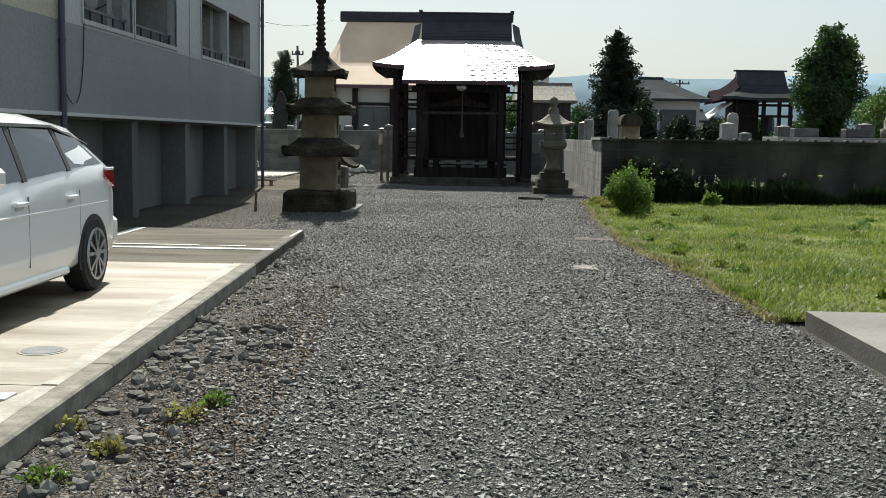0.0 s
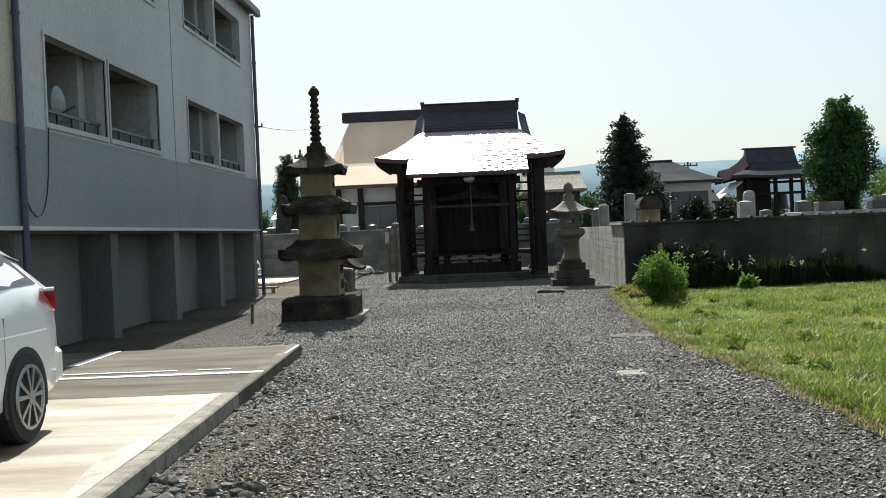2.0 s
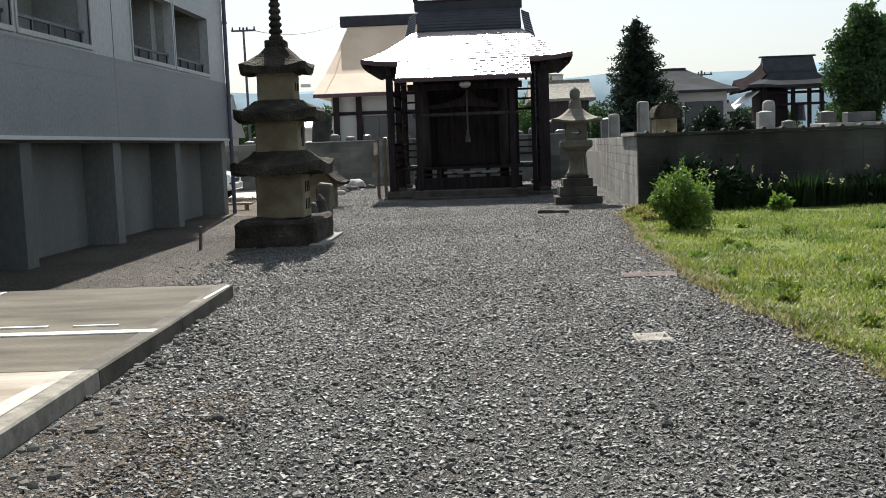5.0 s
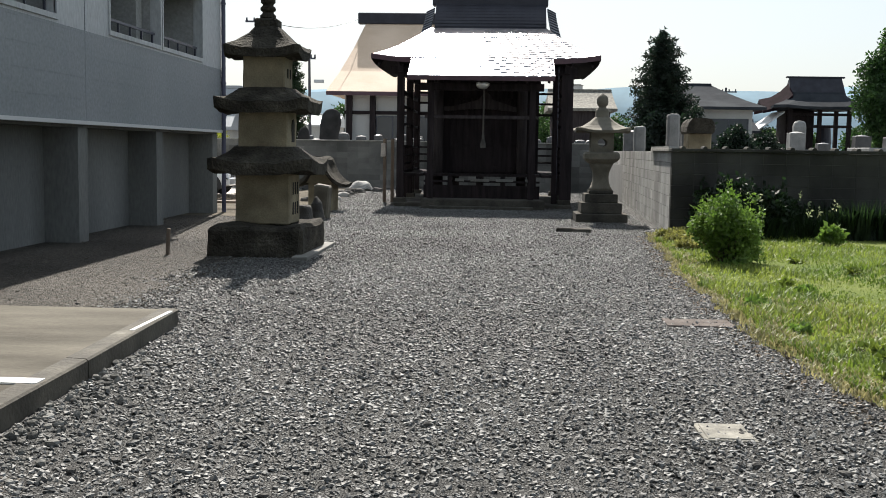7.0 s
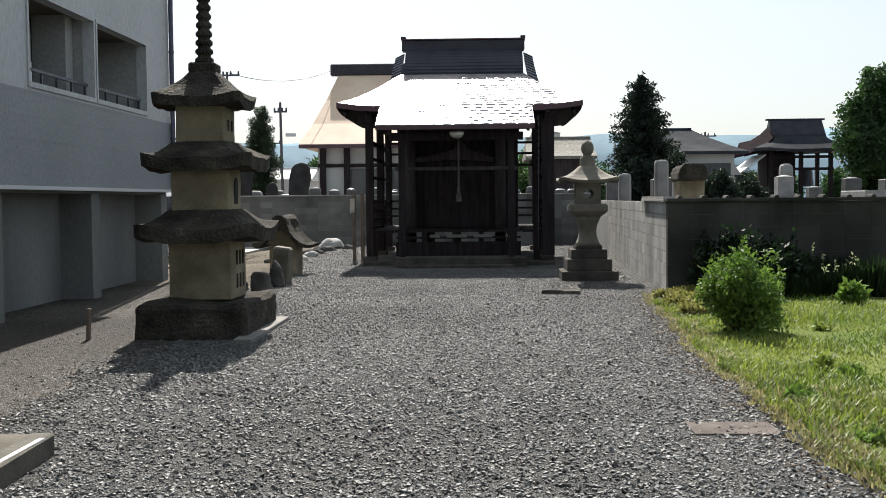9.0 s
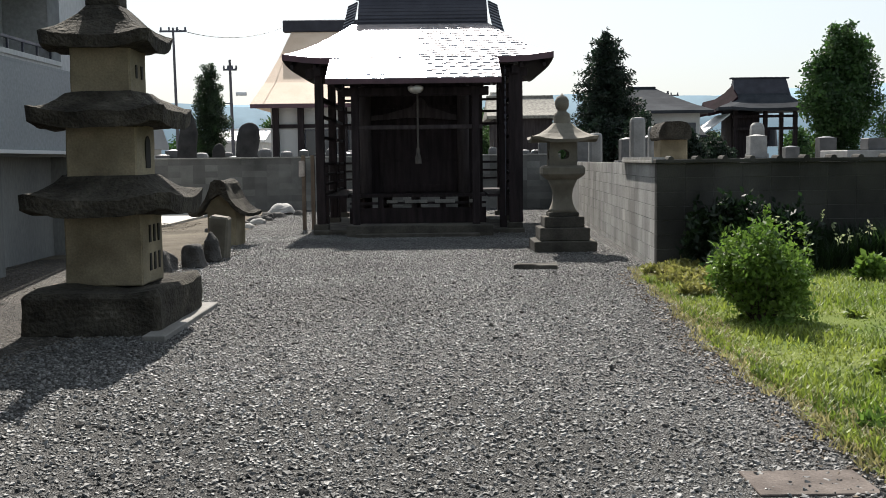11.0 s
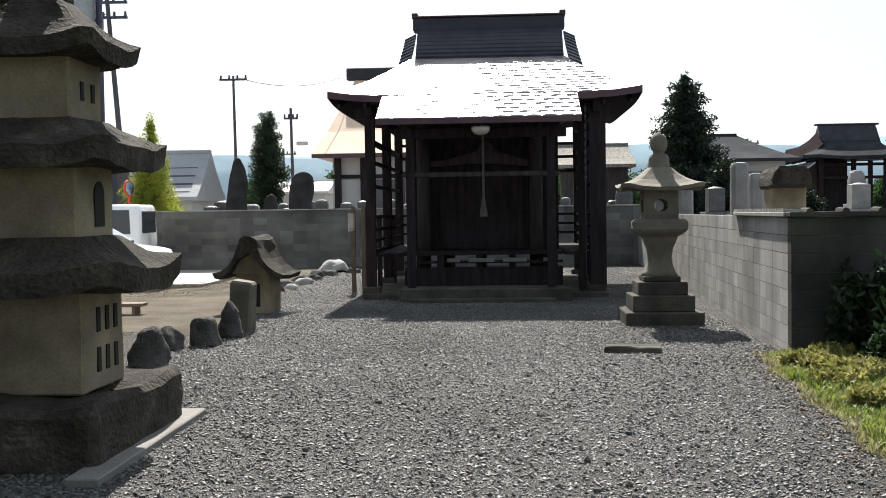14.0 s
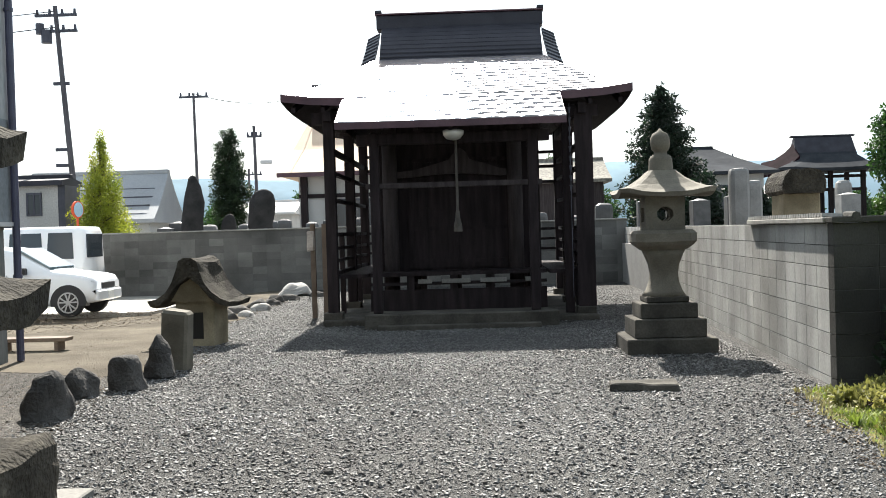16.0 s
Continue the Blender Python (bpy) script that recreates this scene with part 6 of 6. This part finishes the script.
# ---- stones, grass and blocks ----
def scatter_cobbles(name, n, xr, yr, smin, smax, m, label, seed):
    """Rounded stones of twenty faces, sunk a little into the ground."""
    rg = np.random.default_rng(seed)
    ico = bmesh.new()
    bmesh.ops.create_icosphere(ico, subdivisions=1, radius=1)
    base = np.array([v.co[:] for v in ico.verts])
    f = np.array([[v.index for v in p.verts] for p in ico.faces])
    ico.free()
    k = len(base)
    y = yr[0] + (yr[1] - yr[0]) * rg.random(n)
    lo, hi = np.array([xr(v) for v in y]).T
    x = lo + (hi - lo) * rg.random(n)
    s = smin + (smax - smin) * rg.random(n) ** 3.0
    v = base[None] * rg.uniform(0.5, 1.25, (n, 1, 3)) * (0.72 + 0.5 * rg.random((n, k, 1)))
    v[..., 2] *= 0.75
    a = rg.random(n) * 6.283
    ca, sa = np.cos(a)[:, None], np.sin(a)[:, None]
    X, Y, Z = v[..., 0] * ca - v[..., 1] * sa, v[..., 0] * sa + v[..., 1] * ca, v[..., 2]
    P = np.stack([X * s[:, None] + x[:, None], Y * s[:, None] + y[:, None], Z * s[:, None] + (s * 0.35)[:, None]], -1).reshape(-1, 3)
    F = (f[None] + (np.arange(n) * k)[:, None, None]).reshape(-1, 3)
    return tagged(arrays(name, P, F, m), label, "stones", "", "stuff")


def scatter_stones(name, n, xr, yr, smin, smax, m, label, seed, keep=None):
    rg = np.random.default_rng(seed)
    y = yr[0] + (yr[1] - yr[0]) * rg.random(n)
    lo, hi = np.array([xr(v) for v in y]).T
    x = lo + (hi - lo) * rg.random(n)
    s = smin + (smax - smin) * rg.random(n) ** 2.5
    base = np.array([(1, 0, -0.5), (-0.5, 0.9, -0.5), (-0.5, -0.9, -0.5), (0.62, 0.45, 0.55), (-0.75, 0.3, 0.55), (0.1, -0.8, 0.55)], float)
    f = np.array([(3, 4, 5), (0, 1, 3), (1, 4, 3), (1, 2, 4), (2, 5, 4), (2, 0, 5), (0, 3, 5)])
    v = base[None] * np.array((1.08, 0.95, 0.6)) * (0.65 + 0.7 * rg.random((n, 6, 1))) * s[:, None, None]
    a, b = rg.random(n) * 6.283, rg.normal(0, 0.5, n)
    ca, sa, cb, sb = np.cos(a), np.sin(a), np.cos(b), np.sin(b)
    X, Y, Z = v[..., 0], v[..., 1], v[..., 2]
    X, Z = X * cb[:, None] - Z * sb[:, None], X * sb[:, None] + Z * cb[:, None]
    X, Y = X * ca[:, None] - Y * sa[:, None], X * sa[:, None] + Y * ca[:, None]
    P = np.stack([X + x[:, None], Y + y[:, None], Z + (s * 0.25)[:, None]], -1).reshape(-1, 3)
    F = (f[None] + (np.arange(n) * 6)[:, None, None]).reshape(-1, 3)
    ob = arrays(name, P, F, m)
    return tagged(ob, label, "gravel", "", "stuff")


for n, yr, s0, s1, sd in ((100000, (1.6, 17.0), 0.007, 0.021, 11), (96000, (17.0, 31.2), 0.0075, 0.0195, 18)):
    scatter_stones("gravel", n, lambda y: (pad_edge(min(y, 14.2)) + random.random() ** 2 * max(0.05, min(1.1, 0.2 * (11.5 - y))) if y < 14.2 else soil_edge(y) - 0.6 * random.random() ** 2, edge_x(max(y, 8)) + 0.05 if y < 24 else 3.1), yr, s0, s1, PEBBLE, "loose grey crushed stones covering the yard", sd)
scatter_stones("gravel", 10000, lambda y: (soil_edge(y), 3.2), (31.2, 41), 0.009, 0.022, PEBBLE, "loose grey crushed stones behind the shrine", 28)
scatter_stones("soil_rubble", 9000, lambda y: (-9, soil_edge(y)), (24.5, 36.5), 0.006, 0.02, SOILSTONE, "dry crumbs over the tan soil yard", 29)
scatter_cobbles("coarse_gravel", 420, lambda y: (pad_edge(min(y, 14)) + 0.1, 2.2), (1.8, 24), 0.015, 0.032, FIELDSTONE, "darker larger stones strewn over the gravel", 16)
scatter_cobbles("kerb_stones", 1050, lambda y: (pad_edge(y) + 0.02, pad_edge(y) + 0.12 + 0.85 * random.random()), (1.2, 7.5), 0.012, 0.055, KERBSTONE, "rounded grey stones heaped along the kerb", 12)
scatter_cobbles("kerb_stones", 700, lambda y: (pad_edge(y) + 0.02, pad_edge(y) + 0.1 + 0.4 * random.random()), (7.5, 13), 0.01, 0.035, KERBSTONE, "smaller grey stones along the kerb", 19)
scatter_stones("soil_rubble", 13000, lambda y: (pad_edge(y) + 0.02, pad_edge(y) + 1.0), (1.6, 10), 0.006, 0.02, SOILSTONE, "brown soil crumbs and chips along the kerb", 17)
scatter_stones("soil_rubble", 2600, lambda y: (edge_x(y) - 0.3, edge_x(y) + 0.08), (8, 24), 0.008, 0.022, SOILSTONE, "brown soil crumbs along the lawn", 15)
scatter_stones("soil_rubble", 26000, lambda y: (-5.7, soil_edge(y) + 0.25), (14.2, 29), 0.006, 0.019, COARSE, "brown rubble and soil beside the building", 13)
scatter_stones("soil_rubble", 4000, lambda y: (-8, -3.7) if y < 31 else (-5.2, -4.0), (22.5, 38), 0.007, 0.022, SOILSTONE, "pale dry rubble of the back yard", 14)
for i, (x, y, w, h) in enumerate(((-1.15, 9.4, 0.16, 0.07), (-0.9, 9.5, 0.13, 0.06), (-1.35, 7.2, 0.2, 0.09), (-4.3, 33.5, 0.55, 0.2), (-4.05, 34.1, 0.4, 0.14), (-4.35, 34.9, 0.6, 0.2), (-4.1, 35.6, 0.5, 0.17), (-4.3, 36.3, 0.55, 0.2), (-4.15, 37.1, 0.5, 0.18), (-4.25, 37.9, 0.5, 0.2), (-4.05, 38.6, 0.6, 0.18), (-4.2, 40.2, 1.05, 0.34), (-3.6, 39.6, 0.5, 0.16), (-4.6, 32.7, 0.4, 0.16), (-4.7, 36.0, 0.35, 0.12))):
    s = part("loose_stone", rough_up(rock(w * 0.8, w * 0.6, h, i * 5.0, 0.6), w * 0.06, 3.5 / w, i), STONE_P if i in (4, 6, 11) else FIELDSTONE)
    s.location = (x, y, 0.0)
    tagged(s, "loose grey stone lying on the gravel", "stone", "loose stones")


def blades(name, n, fx, yr, h0, h1, m, label, seed, w=0.006, lay=0.7):
    rg = np.random.default_rng(seed)
    y = yr[0] + (yr[1] - yr[0]) * rg.random(n) ** 1.15
    lo, hi = np.array([fx(v) for v in y]).T
    x = lo + (hi - lo) * rg.random(n) ** 1.3
    patch = np.array([noise.noise(Vector((a * 0.9, b * 0.9, seed))) for a, b in zip(x, y)])
    h = (h0 + (h1 - h0) * rg.random(n)) * np.clip(1.0 + 1.1 * patch, 0.25, 1.8)
    a = rg.random(n) * 6.283
    d = np.stack([np.cos(a), np.sin(a), np.zeros(n)], -1)
    side = np.stack([-np.sin(a), np.cos(a), np.zeros(n)], -1) * w
    p = np.stack([x, y, np.full(n, 0.02)], -1)
    lean = d * (h * rg.uniform(0.2, lay, n))[:, None]
    up = np.stack([np.zeros(n), np.zeros(n), h], -1)
    V = np.stack([p - side, p + side, p + up * 0.6 + lean * 0.4 + side * 0.7, p + up + lean, p + up * 0.6 + lean * 0.4 - side * 0.7], 1).reshape(-1, 3)
    i = np.arange(n)[:, None] * 5
    F = np.concatenate([i + np.array([0, 1, 2]), i + np.array([0, 2, 4]), i + np.array([4, 2, 3])], 0)
    return tagged(arrays(name, V, F, m), label, "grass", "", "stuff")


blades("grass", 105000, lambda y: (edge_x(y), 7.5 + 0.25 * y), (7.9, 24), 0.025, 0.078, GRASS, "green grass of the lawn", 21, 0.008, 1.2)
random.seed(61)
for i in range(30):
    y = random.uniform(8.6, 20)
    shrub("lawn_weed", (edge_x(y) + 0.2 + 5.0 * random.random() ** 1.4, y, 0.02), random.uniform(0.14, 0.34), random.uniform(0.04, 0.09), (GRASS, LEAF_BUSH, GRASS, LEAF_BUSH)[i % 4], "low leafy weed clump growing in the lawn", 80 + i, 260, 0.05)
blades("dry_grass", 9000, lambda y: (edge_x(y) - 0.03, 6.5 - 0.2 * (y - 8)), (7.9, 16), 0.015, 0.06, GRASS_DRY, "dry yellow grass in the lawn", 22, 0.007, 1.5)
blades("grass_edge", 9000, lambda y: (edge_x(y) + 0.2, edge_x(y) - 0.13), (7.9, 24), 0.015, 0.05, GRASS_DRY, "dry grass straggling over the gravel's edge", 23, 0.006, 1.5)
for i, (x, y, w) in enumerate(((-1.3, 4.7, 0.26), (-1.22, 5.0, 0.2), (-1.78, 4.45, 0.12), (-1.62, 3.7, 0.25), (-1.5, 4.1, 0.2), (-1.75, 3.2, 0.2))):
    shrub("kerb_weed", (x, y, 0.0), w, 0.07, LEAF_BUSH if i % 2 else LEAF_GROUND, "small leafy weed growing in gravel beside the kerb", 140 + i, 160, 0.03)
blades("tall_weeds", 26000, lambda y: (3.9 + 0.6 * max(0, 24 - y - 0.6), 20), (23.25, 24.1), 0.2, 0.55, LEAF_SHADED, "dense tall weeds below the block wall, wall shadow put into their colour", 26, 0.014)
for i, (x, y, w) in enumerate(((3.05, 23.2, 0.7), (3.4, 23.6, 0.6), (3.3, 22.5, 0.7), (2.95, 22.0, 0.5), (3.6, 22.9, 0.6), (3.0, 21.2, 0.5))):
    shrub("ground_cover", (x, y, 0.02), w, 0.13, LEAF_GROUND, "low yellow-green leafy ground cover at the wall's corner", 120 + i, 1500, 0.05)

# walls of blocks, nearest end in single pieces
def wall_run(name, ox, oy, ang, length, height, keep, label, m, gap=0.006, core_m=MORTAR, c=0.002):
    """A stack-bond block wall; the first keep columns are single blocks."""
    ph, pl = 0.19, 0.38
    n_r = math.ceil(height / ph)
    zb = height - n_r * ph
    core = setting(name, bx(0.02, length, 0.007, 0.143, -0.15, height), core_m, label, "wall")
    core.matrix_world = pose(ox, oy, 0, 0, 0, ang)
    q = bmesh.new()
    l, h = pl - gap, ph - gap
    loft(q, [[(c, 0, c), (l - c, 0, c), (l - c, 0, h - c), (c, 0, h - c)], [(0, c, 0), (l, c, 0), (l, c, h), (0, c, h)], [(0, 0.145, 0), (l, 0.145, 0), (l, 0.145, h), (0, 0.145, h)], [(c, 0.15, c), (l - c, 0.15, c), (l - c, 0.15, h - c), (c, 0.15, h - c)]])
    me = meshed("brick", q, m)
    base = np.array([v.co[:] for v in me.vertices])
    fc = np.array([p.vertices[:] for p in me.polygons])
    rest = []
    for r in range(n_r):
        for k in range(int(length / pl)):
            p = (k * pl + gap / 2, random.uniform(-0.0006, 0.0006), zb + r * ph + gap / 2)
            if k < keep:
                ob = new("brick", me)
                ob.parent, ob.location = core, p
            else:
                rest.append(p)
    vs = np.concatenate([base + np.array(p) for p in rest])
    fs = np.concatenate([fc + i * len(base) for i in range(len(rest))])
    ob = arrays("brick_courses", vs, fs, m)
    ob.parent = core
    tagged(ob, kind="stuff")
    return core


def coping(name, parent, length, z, w=0.20, start=0.0):
    n = int(length / 0.09)
    for i in range(n):
        part("coping_tile", tb((start + i * 0.09 + 0.045, -0.035, z + 0.045), (start + i * 0.09 + 0.045, 0.19, z + 0.06), 0.034, n=6), CONC_KERB, parent)
    part("coping", bx(start - 0.02, start + length, -0.045, 0.195, z, z + 0.05, 0.008), CONC_KERB, parent)


W_ANG = math.degrees(math.atan2(42.6 - 24.2, 3.95 - 3.16))
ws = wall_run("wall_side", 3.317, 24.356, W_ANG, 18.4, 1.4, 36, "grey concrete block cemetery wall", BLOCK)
coping("coping", ws, 3.1, 1.402)
wf = wall_run("wall_front", 3.16, 24.2, 0.0, 28.0, 1.4, 36, "grey concrete block cemetery wall, darkened for its shaded side", BLOCK_SHADED)
part("coping", bx(-0.02, 28.0, -0.045, 0.195, 1.402, 1.455, 0.008), BLOCK_SHADED, wf)
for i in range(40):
    part("coping_tile", tb((0.18 + i * 0.36, -0.05, 1.455), (0.18 + i * 0.36, 0.2, 1.46), 0.04, n=8), BLOCK_SHADED, wf)
wb = wall_run("wall_back", -24.0, 43.3, -1.6, 28.0, 1.6, 0, "long grey concrete block wall behind the yard", BLOCK_M, 0.002, BLOCK_M, 0.0006)
part("coping", bx(0, 28, -0.03, 0.18, 1.602, 1.64, 0.006), CONC_KERB, wb)
